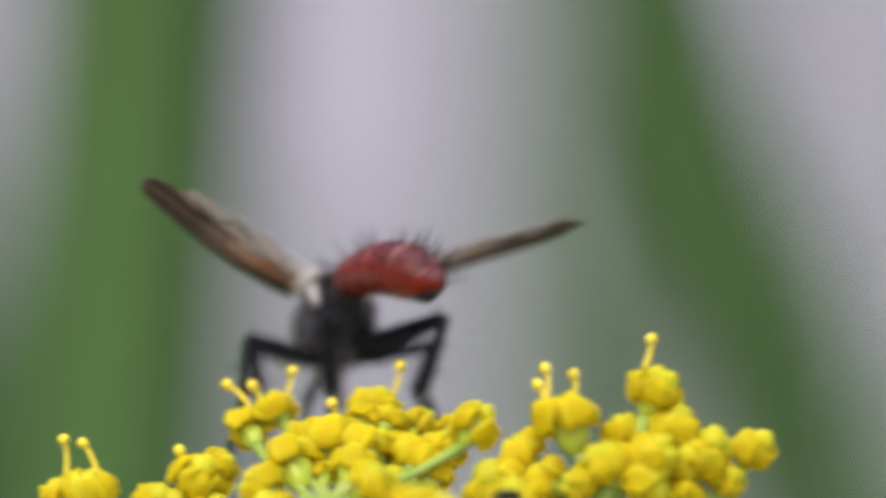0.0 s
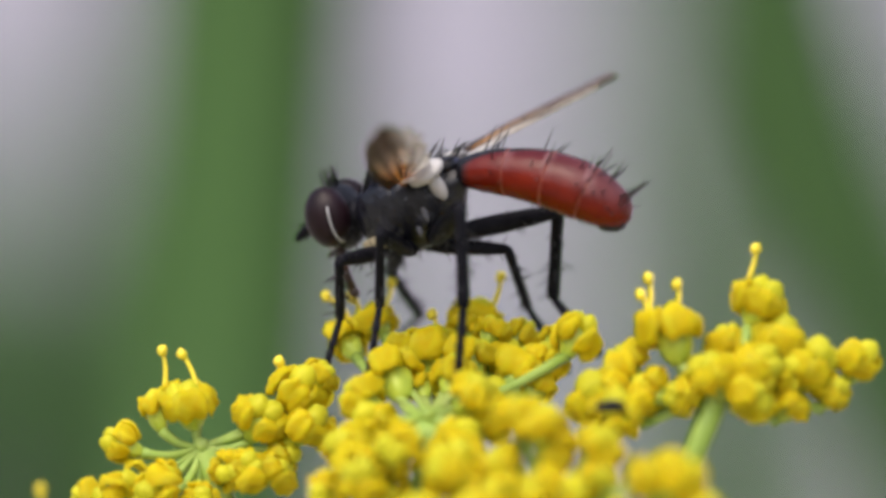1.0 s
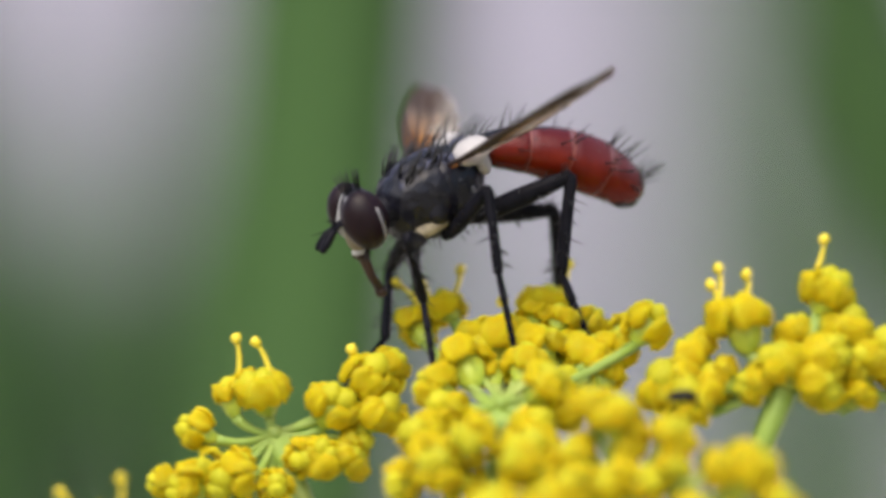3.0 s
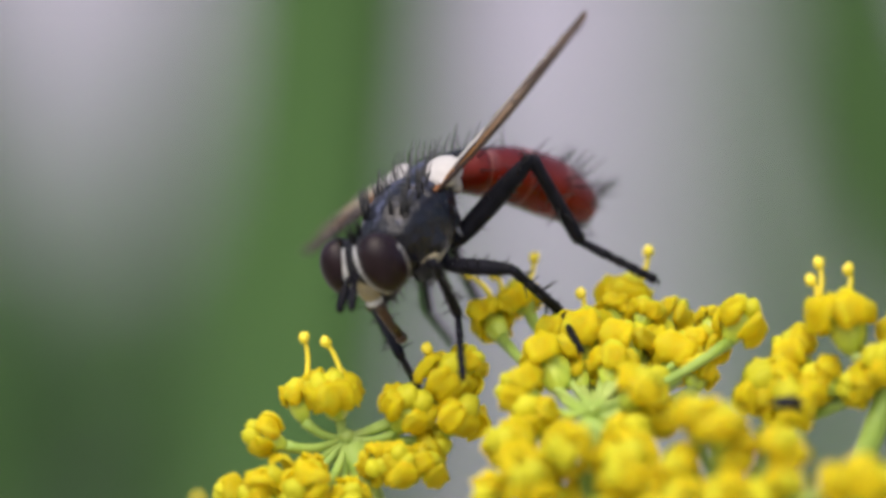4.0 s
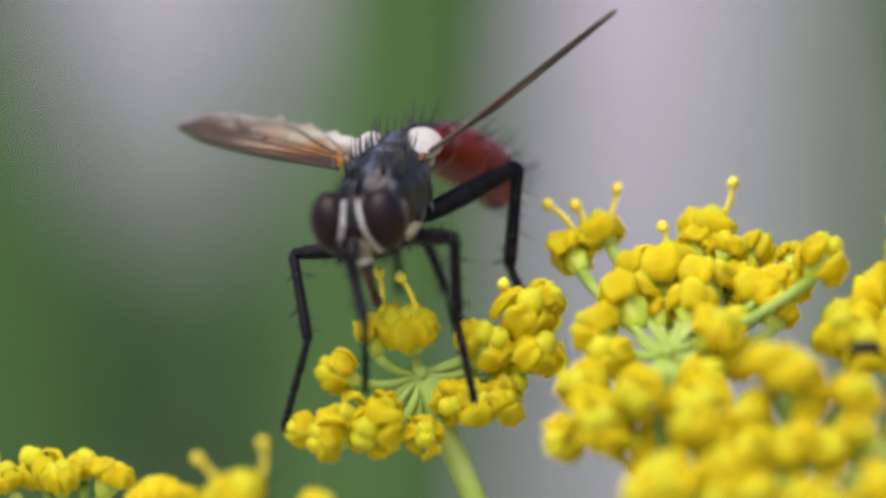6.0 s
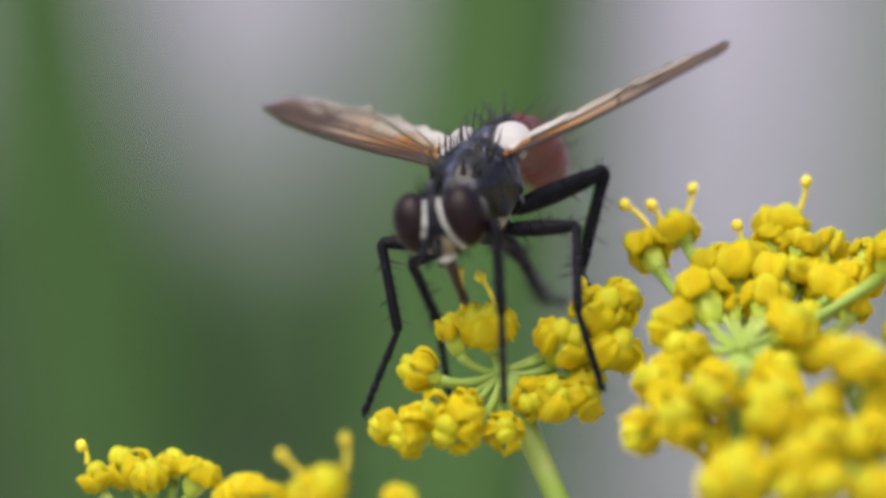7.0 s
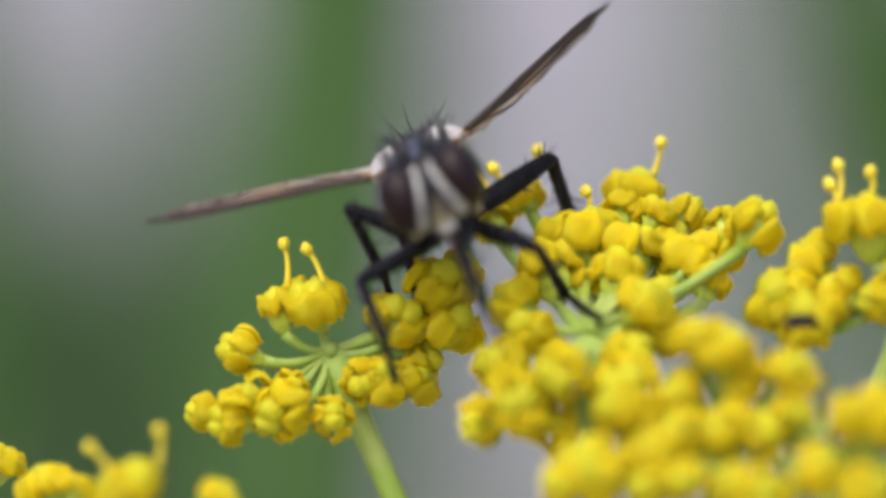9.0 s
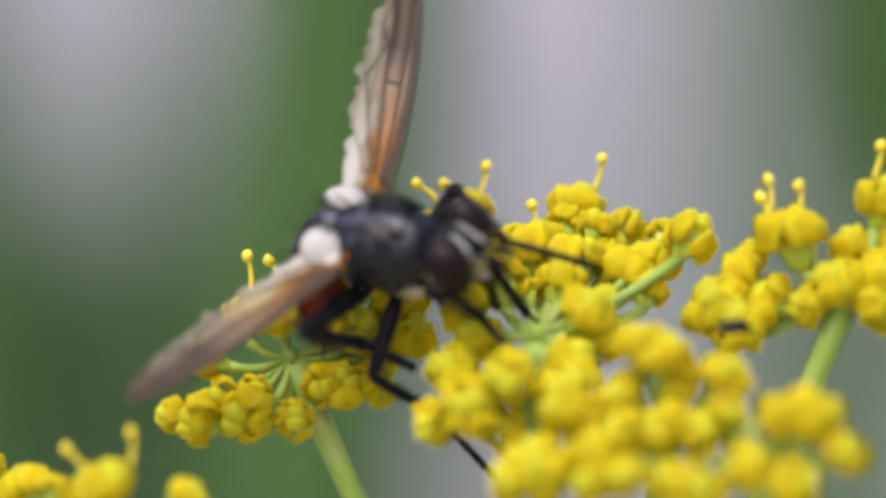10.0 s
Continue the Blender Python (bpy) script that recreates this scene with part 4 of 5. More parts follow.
def leg_part(parent, which, piece):
    femur, tibia, tarsus = LENGTHS[which]
    thick = {"1": 0.30, "2": 0.30, "3": 0.38}[which]
    rnd, s, hairs = random.Random(int(which) * 7 + len(piece)), Shape(), Shape()
    if piece == "femur":
        s.tube([(femur * u, 0, 0) for u in (-0.04, 0.05, 0.2, 0.45, 0.75, 0.92, 1.0, 1.02)], [thick * k for k in (0.4, 0.75, 0.95, 1.0, 0.88, 0.7, 0.62, 0.3)], 12)
        count, longest, length, girth = 22, 0.45, femur, thick * 0.85
    elif piece == "tibia":
        s.tube([(tibia * u, 0, 0) for u in (-0.02, 0.04, 0.2, 0.6, 0.92, 1.0, 1.02)], [k * thick for k in (0.4, 0.66, 0.60, 0.62, 0.66, 0.58, 0.3)], 10)
        count, longest, length, girth = 20, 0.60, tibia, thick * 0.55
    else:
        edges = (0, 0.40, 0.60, 0.75, 0.86, 1.0)
        for a, b in zip(edges, edges[1:]):
            s.tube([(tarsus * (a + (b - a) * u), 0, 0) for u in (0, 0.1, 0.85, 1.0)], [thick * k for k in (0.34, 0.40, 0.48, 0.34)], 8)
        for side in (1, -1):
            s.tube([(tarsus, 0.03 * side, 0), (tarsus + 0.12, 0.10 * side, -0.03), (tarsus + 0.17, 0.13 * side, -0.14)], [0.04, 0.03, 0.008], 5)
        count, longest, length, girth = 12, 0.16, tarsus, thick * 0.3
    ob = part(piece, s, LEG, parent)
    for k in range(count):
        x, a = length * rnd.uniform(0.15, 0.97), rnd.uniform(0, 6.28)
        n = Vector((0, math.cos(a), math.sin(a)))
        hairs.hair(Vector((x, 0, 0)) + n * girth * 0.8, Vector((x + 0.22, 0, 0)) + n * (girth + longest * rnd.uniform(0.4, 1.0)), 0.030)
    part("bristles", hairs, HAIR, ob)
    return ob


def fly():
    body = new("tachinid_fly")
    tagged(body, "black bristly fly with red abdomen and smoky wings on flowers", "fly")
    thorax(body)
    pieces = {"head": head(body), "abdomen": abdomen(body)}
    for side in (1, -1):
        lobe = Shape()
        lobe.blob((-1.48, 1.08 * side, 1.00), (0.76, 0.68, 0.31), 24, 14, turn=Euler((-0.45 * side, 0.25, 0.0)).to_matrix())
        lobe.blob((-1.05, 1.42 * side, 0.92), (0.46, 0.30, 0.08), 20, 12, turn=Euler((-0.2 * side, 0.1, 0.4 * side)).to_matrix(), rough=0.10)
        lobe.blob((-1.78, 1.06 * side, 0.48), (0.30, 0.22, 0.60), 20, 12, turn=Euler((-0.15 * side, 0.25, 0)).to_matrix())
        part("calypter", lobe, CALYPTER, body, "white scale behind the wing root")
        part("wing_hinge", Shape().blob((-0.55, 1.24 * side, 0.80), (0.20, 0.12, 0.10), 10, 7, rough=0.2), HINGE, body)
        pieces["wing", side] = wing(body)
        for which in "123":
            c = COXA[which]
            part("coxa", Shape().tube([(c.x, c.y * side * 0.9, c.z + 0.5), (c.x, c.y * side, c.z), (c.x, c.y * side * 1.05, c.z - 0.12)], [0.36, 0.30, 0.2], 10), LEG, body)
            for piece in ("femur", "tibia", "tarsus"):
                pieces[which, side, piece] = leg_part(body, which, piece)
    part("breast_spot", Shape().blob((1.05, 1.02, -1.12), (0.88, 0.24, 0.26), 16, 10, rough=0.12), FACE, body, "pale dusted plate above the leg roots")
    part("breast_spot", Shape().blob((1.05, -1.02, -1.12), (0.88, 0.24, 0.26), 16, 10, rough=0.12), FACE, body, "pale dusted plate above the leg roots")
    return body, pieces


HINGE = material("amber_wing_root", (0.26, 0.09, 0.015), 0.45, (0.14, 0.05, 0.012), 1500)

# ---- building the place ----
setting()
reed_plant(-0.0841, 0.40, [(0.0, 0.0, 0.0146, 0.0975, 1.29), (-0.0034, 0.14, 0.0184, 0.0975, 1.3)], "tall green leaves, far out of focus")
reed_plant(0.3292, 0.40, [(0.0, 0.0, 0.0068, -0.388, 1.29), (-0.2918, 0.40, 0.0260, 0.0, 1.3), (-0.223, 0.80, 0.0120, 0.0, 1.3)], "tall leaning green leaves, far out of focus")
reed_plant(0.1182, 0.42, [(0.0, 0.0, 0.0120, -0.195, 1.29), (-0.0191, 0.20, 0.0160, -0.195, 1.3)], "broad tall green leaves, far out of focus")
shrub(-0.30, 2.5, 0.32, 0.05, 1.050, 2400, 3, "leafy green hedge bush, far out of focus")
# made-up bush: its blurred leaves stand in for the wall's darkening downwards
shrub(0.34, 2.9, 0.36, 0.05, 1.04, 220, 6, "sparse low green bush added to darken the wall downwards, far out of focus")
head_plant = umbel()
the_fly, fly_parts = fly()
cam.data.dof.focus_object = head_plant


# ---- what moves ----
LEG_TIMES = (0, 0.5, 1, 1.5, 2, 2.5, 3, 4.3, 4.5, 5, 5.5, 5.7, 6.8, 7, 7.3, 7.5, 8, 8.5, 8.7, 9, 9.5, 9.7, 10)
LEG_JOINTS = dict(
    L1=dict(
        knee=[(1.9, 3.0, -0.7), (3.2, 1.9, -0.3), (1.7, 3.2, -1.3), (1.7, 3.2, -1.0), (0.5, 3.1, -1.2), (3.1, 2.6, -1.2), (2.8, 2.6, -0.6), (2.8, 2.5, -0.4), (2.6, 2.1, 0.2), (3.2, 2.4, -0.9), (2.9, 2.4, -0.3), (3.4, -1.1, -1.0), (3.6, 2.0, -1.2), (3.0, 2.2, -0.2), (3.9, 0.4, -2.2), (3.9, 0.0, -1.2), (3.7, 0.9, -0.3), (3.7, 0.9, -0.4), (3.5, -0.7, -2.4), (4.0, 0.2, -1.7), (2.9, 2.1, -0.1), (3.9, -0.1, -1.8), (3.9, 0.1, -0.9)],
        ankle=[(4.8, 2.7, -1.9), (1.6, 2.1, -2.9), (3.2, 1.6, -3.5), (2.7, 2.1, -3.8), (1.3, 1.5, -3.7), (2.9, 0.7, -3.7), (2.3, 1.4, -3.4), (1.4, 1.5, -3.0), (1.7, 0.5, -2.3), (4.9, 3.4, -3.2), (4.6, 3.9, -2.3), (5.9, 0.3, -2.2), (5.9, 2.1, -3.2), (4.3, 2.1, -3.0), (3.4, 0.9, -5.3), (3.8, -0.2, -4.3), (3.1, 1.0, -3.3), (4.1, 0.6, -3.5), (6.5, -0.8, -3.2), (6.5, 0.0, -3.5), (3.6, 2.4, -3.1), (1.6, 0.5, -3.8), (3.9, 0.5, -4.0)],
        foot=[(7.6, 2.3, -3.1), (3.8, 1.1, -4.9), (4.0, 3.2, -6.0), (3.9, 2.7, -6.6), (2.4, 2.5, -6.4), (5.3, 1.3, -5.6), (3.4, 2.8, -5.9), (4.2, 2.5, -3.7), (3.8, 1.1, -4.5), (4.9, 2.1, -6.1), (4.4, 2.5, -5.1), (4.6, -0.7, -4.9), (5.7, 1.4, -6.2), (5.8, 2.0, -5.8), (6.2, 1.6, -6.4), (4.5, 1.0, -7.1), (4.3, 0.9, -6.2), (5.9, 0.4, -6.0), (4.5, 0.0, -5.4), (9.5, 0.2, -4.3), (4.2, 2.9, -6.1), (4.7, 0.7, -4.0), (5.4, 0.8, -6.6)],
    ),
    L2=dict(
        knee=[(0.1, 4.0, -0.4), (0.5, 3.3, -0.5), (-0.3, 3.3, -0.6), (-0.3, 3.4, -0.7), (0.3, 2.9, 0.2), (-0.4, 2.9, 0.1), (-0.8, 2.8, -0.1), (0.7, 3.3, -2.9), (0.4, 3.6, -1.5), (-0.0, 3.6, -1.4), (-1.3, 3.0, -0.8), (2.5, 2.2, -0.9), (0.1, 3.6, -2.2), (0.3, 3.6, -1.8), (1.9, 3.0, -1.3), (2.7, 2.2, -1.3), (1.2, 3.1, -0.4), (1.2, 3.0, -0.3), (1.0, 3.9, -2.1), (2.3, 2.3, -3.0), (-0.8, 3.4, -1.9), (-0.9, 3.0, -3.1), (1.4, 3.6, -0.3)],
        ankle=[(-1.5, 4.5, -3.0), (-0.3, 3.8, -3.4), (1.0, 2.4, -3.3), (0.9, 2.6, -3.5), (0.3, 2.2, -2.9), (0.4, 3.3, -2.9), (0.0, 3.3, -3.0), (-1.5, 2.9, -5.1), (-0.3, 2.2, -4.2), (0.8, 3.4, -4.3), (-0.0, 4.2, -3.4), (1.7, 1.5, -3.8), (2.4, 3.8, -4.3), (2.4, 3.9, -4.0), (1.7, 2.6, -4.4), (0.5, 1.7, -3.5), (2.7, 1.9, -2.9), (4.0, 1.5, -0.7), (3.8, 3.7, -3.4), (0.0, 2.5, -5.0), (0.5, 0.7, -2.4), (2.1, 2.4, -3.1), (3.9, 1.9, -0.9)],
        foot=[(0.8, 5.0, -4.8), (1.0, 4.7, -6.0), (1.0, 4.4, -5.5), (0.8, 4.3, -5.9), (0.3, 3.7, -5.5), (1.2, 3.9, -5.7), (0.6, 4.0, -5.9), (0.8, 4.8, -4.9), (1.5, 3.7, -6.1), (0.2, 3.5, -7.3), (-1.2, 4.8, -6.1), (2.8, 2.0, -6.9), (3.6, 4.2, -7.8), (2.6, 4.0, -7.0), (3.3, 2.7, -7.5), (1.2, 3.2, -6.0), (3.3, 2.0, -5.9), (5.4, 1.8, -3.3), (6.7, 3.6, -4.1), (2.8, 3.2, -5.8), (0.7, 2.5, -4.8), (5.1, 2.2, -3.4), (7.1, 2.5, -2.9)],
    ),
    L3=dict(
        knee=[(-4.9, 0.9, -1.2), (-4.7, 1.5, -0.7), (-3.7, 3.2, -0.3), (-3.7, 3.1, -0.1), (-2.6, 4.2, -0.7), (-4.4, 2.6, -1.8), (-4.5, 2.4, -1.0), (-3.2, 3.5, 0.3), (-3.7, 3.4, -0.9), (-3.7, 3.5, -1.3), (-3.7, 3.4, -0.9), (-4.1, 3.0, -1.0), (-2.4, 4.5, -0.9), (-4.4, 2.6, -1.9), (-3.4, 3.8, -1.8), (-3.4, 3.6, -2.4), (0.7, 1.5, 2.1), (0.5, 1.8, 2.1), (-3.7, 3.0, -3.2), (-3.3, 3.8, -1.2), (-4.5, 2.4, -1.4), (-3.7, 3.4, -1.8), (-2.6, 3.7, -3.5)],
        ankle=[(-2.1, 0.7, -3.4), (-3.9, 0.8, -4.1), (-2.9, 3.3, -3.8), (-3.0, 2.9, -3.6), (-1.9, 2.1, -3.5), (-2.0, 4.0, -4.2), (-2.9, 2.5, -4.3), (-4.1, 3.6, -3.2), (-6.4, 3.5, -3.4), (-6.8, 3.4, -3.3), (-5.2, 1.4, -3.5), (-3.8, 2.4, -4.5), (-1.4, 3.1, -4.1), (-2.4, 1.6, -4.7), (-1.3, 2.7, -4.6), (-1.0, 1.4, -4.0), (-0.7, 1.2, -1.2), (-0.7, 1.4, -1.3), (-0.1, 2.9, -3.7), (-5.9, 3.6, -3.7), (-1.4, 3.2, -3.1), (-1.0, 2.6, -4.0), (0.0, 1.3, -2.9)],
        foot=[(-3.5, 0.8, -6.0), (-3.7, 0.5, -7.0), (-2.3, 4.2, -6.6), (-2.9, 4.0, -6.4), (-1.3, 3.1, -6.3), (-2.6, 2.8, -6.9), (-2.7, 3.5, -7.1), (-4.8, 6.4, -5.7), (-7.1, 6.3, -4.2), (-7.4, 6.3, -3.8), (-3.1, 3.0, -4.8), (-1.4, 3.9, -5.6), (-2.6, 2.7, -6.8), (-1.7, 2.3, -7.6), (-1.2, 2.4, -7.5), (-2.6, 3.5, -5.6), (-1.2, 2.8, -3.7), (-1.4, 2.9, -3.8), (2.8, 2.5, -4.5), (-7.8, 2.7, -5.9), (-3.2, 3.5, -5.5), (-2.8, 3.4, -6.3), (-0.5, 1.7, -5.8)],
    ),
    R1=dict(
        knee=[(3.7, -0.0, -0.5), (3.9, 0.3, -1.2), (3.0, -2.4, -2.6), (3.1, -2.3, -2.5), (2.6, -2.9, -1.2), (2.0, -2.9, -2.6), (1.3, -2.8, -3.1), (0.2, -2.8, -2.6), (1.1, -3.2, -1.9), (1.5, -2.9, -2.8), (1.2, -2.8, -3.1), (0.6, -3.1, -1.6), (4.0, -0.7, -1.3), (2.4, -2.9, -0.8), (3.7, -1.6, -2.1), (1.7, -2.0, 0.7), (2.2, -1.8, 0.7), (1.9, -1.8, 0.8), (1.0, -4.0, -3.0), (1.4, -3.8, -1.8), (2.6, -2.9, -2.9), (1.9, -3.6, -3.2), (3.4, -1.7, -0.3)],
        ankle=[(2.2, 1.2, -2.9), (0.9, -0.3, -2.1), (3.5, -4.7, -4.6), (3.6, -4.5, -4.6), (3.8, -1.6, -3.7), (3.6, -0.5, -3.6), (3.1, -1.0, -4.9), (2.4, -0.8, -3.5), (3.2, -1.3, -3.1), (3.1, -3.9, -5.2), (2.5, -1.6, -5.6), (2.5, -2.2, -3.7), (5.3, -1.0, -4.5), (3.6, -2.6, -3.6), (3.9, -1.7, -5.2), (2.3, -1.1, -2.2), (5.2, -2.4, 0.8), (4.6, -2.3, -0.7), (3.5, -5.1, -4.6), (4.0, -3.8, -3.6), (3.5, -0.3, -4.4), (4.6, -2.5, -4.2), (2.8, -0.4, -3.1)],
        foot=[(5.1, 1.0, -3.9), (-1.0, 0.6, -4.4), (5.8, -6.6, -5.5), (5.8, -6.4, -5.6), (6.1, -2.6, -5.6), (3.8, -2.5, -5.9), (4.3, -3.2, -6.8), (0.3, -1.5, -5.7), (2.9, -2.1, -6.1), (5.3, -5.5, -6.9), (3.4, -1.8, -8.6), (4.2, -3.2, -6.6), (6.8, -2.1, -7.0), (5.5, -3.8, -5.8), (6.5, -1.6, -6.8), (4.2, -1.6, -4.6), (6.2, -2.2, -2.1), (6.6, -2.9, -3.0), (6.5, -5.7, -4.8), (1.4, -4.1, -5.2), (5.9, 1.7, -4.6), (7.6, -2.0, -4.1), (5.0, -2.3, -2.0)],
    ),
    R2=dict(
        knee=[(0.6, -3.5, -1.2), (-0.8, -3.3, -0.9), (-2.3, -2.0, -2.6), (-0.7, -3.4, -1.3), (-1.0, -3.3, -1.6), (0.3, -2.9, 0.2), (0.3, -2.9, 0.2), (-2.0, -1.3, -2.7), (-2.3, -1.0, -3.1), (-2.4, -1.1, -2.9), (-1.8, 1.3, -2.4), (-2.0, 1.0, -2.6), (0.1, -3.6, -1.9), (0.1, -3.4, -2.7), (0.7, -3.8, -2.4), (0.2, -3.6, -1.8), (-0.3, -3.5, -1.9), (-0.6, -3.5, -1.3), (-0.7, -3.3, -0.2), (0.0, -2.9, 0.6), (-1.5, -2.8, -0.7), (-2.4, -1.8, -2.3), (-0.5, -3.6, -3.5)],
        ankle=[(-1.2, -2.5, -3.5), (-1.9, -3.4, -3.8), (-1.5, -3.8, -5.0), (0.3, -1.4, -3.5), (0.4, -1.1, -3.3), (0.3, -2.2, -2.9), (0.3, -2.2, -2.9), (-2.8, -3.1, -4.8), (-3.3, -3.2, -5.1), (-3.5, -3.3, -4.7), (-2.0, -1.0, -4.4), (-4.3, 0.8, -4.6), (1.3, -3.6, -4.9), (-1.0, -3.8, -5.6), (0.8, -4.2, -5.5), (0.6, -3.0, -4.8), (0.4, -2.9, -4.9), (0.6, -3.1, -4.1), (1.8, -3.3, -2.1), (-1.4, -2.8, -2.2), (1.5, -2.4, -1.4), (0.5, -1.6, -3.4), (0.4, -2.8, -6.3)],
        foot=[(0.9, -3.7, -5.3), (0.5, -4.9, -4.7), (-1.8, -5.0, -7.7), (-0.1, -3.8, -5.2), (-0.4, -3.6, -4.8), (0.3, -3.7, -5.5), (0.3, -3.7, -5.5), (-4.9, -3.9, -6.6), (-5.7, -3.9, -6.8), (-6.0, -4.2, -6.2), (-4.1, 0.9, -5.4), (-2.0, 2.6, -4.9), (3.0, -5.1, -7.9), (1.1, -3.0, -7.6), (2.4, -5.8, -8.3), (2.4, -3.6, -7.1), (2.4, -3.5, -7.0), (1.9, -3.8, -6.7), (4.7, -3.9, -2.3), (-3.8, -3.1, -4.0), (-0.6, -3.7, -3.1), (2.2, -1.6, -8.3), (2.0, -3.4, -8.8)],
    ),
    R3=dict(
        knee=[(-3.6, -3.6, -1.2), (-3.5, -3.5, -0.3), (-4.0, -3.1, -1.7), (-4.3, -2.7, -1.7), (-4.9, -0.8, -1.9), (-4.8, -1.0, -2.4), (-4.7, -0.1, -2.7), (-3.5, -2.0, 0.8), (-3.3, -2.3, 1.3), (-3.3, -2.3, 1.3), (-3.3, -2.3, 1.3), (-3.3, -2.2, 0.5), (-4.6, -0.1, -2.9), (-3.4, -1.2, -4.6), (-4.5, -2.0, -2.4), (-1.2, -4.3, 0.2), (-2.1, -4.1, 0.1), (-2.3, -3.9, 0.4), (-4.9, -0.2, -1.2), (-4.4, -0.9, 0.4), (-4.7, -1.1, -0.3), (-4.9, -0.9, -1.8), (-1.1, -4.2, 0.3)],
        ankle=[(-5.2, -2.5, -4.2), (-2.2, -2.6, -3.5), (-2.5, -3.9, -4.8), (-2.9, -3.4, -5.0), (-4.2, -2.3, -5.1), (-5.1, -2.9, -5.4), (-4.5, -1.2, -6.1), (-2.9, -2.0, -2.7), (-2.6, -2.1, -2.2), (-2.6, -2.1, -2.2), (-2.6, -2.1, -2.2), (-3.0, -2.1, -2.9), (-6.8, -0.7, -5.7), (-5.6, -2.2, -7.2), (-1.1, -1.9, -3.4), (-0.7, -3.3, -3.2), (-1.5, -3.3, -3.3), (-1.7, -3.3, -3.1), (-2.0, -0.9, -3.3), (-1.5, -1.5, -1.6), (-1.6, -0.1, -1.8), (-2.1, -3.0, -2.7), (-0.8, -2.2, -2.7)],
        foot=[(-3.1, -3.4, -6.2), (-3.0, -3.1, -6.4), (-4.3, -3.0, -7.1), (-4.7, -3.3, -7.4), (-5.0, -3.6, -7.6), (-4.0, -1.9, -8.0), (-5.7, -1.4, -8.8), (-3.9, -3.0, -5.3), (-3.6, -3.2, -4.8), (-3.6, -3.2, -4.8), (-3.6, -3.2, -4.8), (-4.2, -3.1, -5.3), (-8.5, -0.9, -8.1), (-8.2, -2.8, -8.6), (-0.5, -2.1, -6.3), (-0.8, -3.1, -6.2), (0.6, -3.8, -5.4), (0.1, -4.0, -5.4), (0.4, -1.0, -5.1), (-3.4, -2.0, -3.8), (-2.5, -1.3, -4.3), (-3.8, -3.0, -5.3), (-0.7, -0.9, -5.4)],
    ),
)
ABDOMEN_TURNS = [(0, -4, 28), (0.2, 5, 6), (0.5, 24, 13), (0.8, 17, 6), (0.9, -13, 8), (1, -17, 11), (1.5, -24, 8), (1.7, -16, -2), (1.9, -21, -0), (2, -17, 1), (2.2, -25, 1), (2.5, -20, -15), (2.7, -25, 1), (3, -24, -17), (3.2, -16, -15), (4.3, -36, -32), (4.5, -13, -6), (4.8, 11, 1), (5, -18, -8), (5.5, -14, -7), (5.7, -36, -20), (6.8, 10, -2), (7, -28, 15), (7.3, -24, 2), (7.5, -32, 6), (8, 4, 3), (8.5, 7, 2), (8.7, -20, 6), (9, -10, 0), (9.5, -26, 4), (9.7, -32, -22), (10, -70, 20), ]
HEAD_TURNS = [(0, 0, -6), (0.8, 0, -2), (1, 0, 2), (1.9, 0, 2), (2, 0, 0), (2.2, 2, -4), (2.5, 4, -13), (3, 4, -12), (4.5, 6, -4), (5.5, 6, -4), (7, 0, 8), (7.5, 2, 0), (8.5, 2, 0), (9, 0, 0), (10, 0, 0)]
WING_LEFT = [(0, -0.62, 0.69, 0.36, 24), (0.2, -0.49, 0.82, 0.30, 22), (0.5, -0.55, 0.80, 0.26, 23), (0.8, -0.46, 0.81, 0.36, 20), (0.9, -0.42, 0.89, 0.21, 21), (1, -0.43, 0.86, 0.28, 22), (1.5, -0.40, 0.85, 0.33, 35), (1.7, -0.32, 0.94, 0.05, 29), (1.9, -0.24, 0.97, 0.09, -1), (2, -0.36, 0.93, 0.03, -8), (2.2, -0.43, 0.89, 0.15, -12), (2.5, -0.40, 0.85, 0.34, -1), (2.7, -0.59, 0.80, 0.14, -7), (3, -0.39, 0.85, 0.34, -2), (3.2, -0.40, 0.85, 0.35, 0), (4.3, -0.25, 0.83, 0.51, 15), (4.5, -0.42, 0.84, 0.34, -6), (4.8, -0.31, 0.83, 0.46, -7), (5, -0.41, 0.84, 0.34, 0), (5.5, -0.31, 0.89, 0.35, -10), (5.7, -0.75, 0.61, 0.25, -10), (6.8, -0.36, 0.89, 0.26, -1), (7, -0.33, 0.92, 0.21, 2), (7.3, -0.45, 0.88, 0.18, -8), (7.5, -0.35, 0.94, 0.01, 5), (8, -0.43, 0.90, 0.02, 3), (8.5, -0.44, 0.90, 0.00, 0), (8.7, -0.51, 0.86, 0.03, -37), (9, -0.68, 0.72, 0.16, -15), (9.5, -0.67, 0.69, 0.27, -11), (9.7, -0.62, 0.78, 0.07, -25), (10, -0.14, 0.96, 0.26, 7), ]
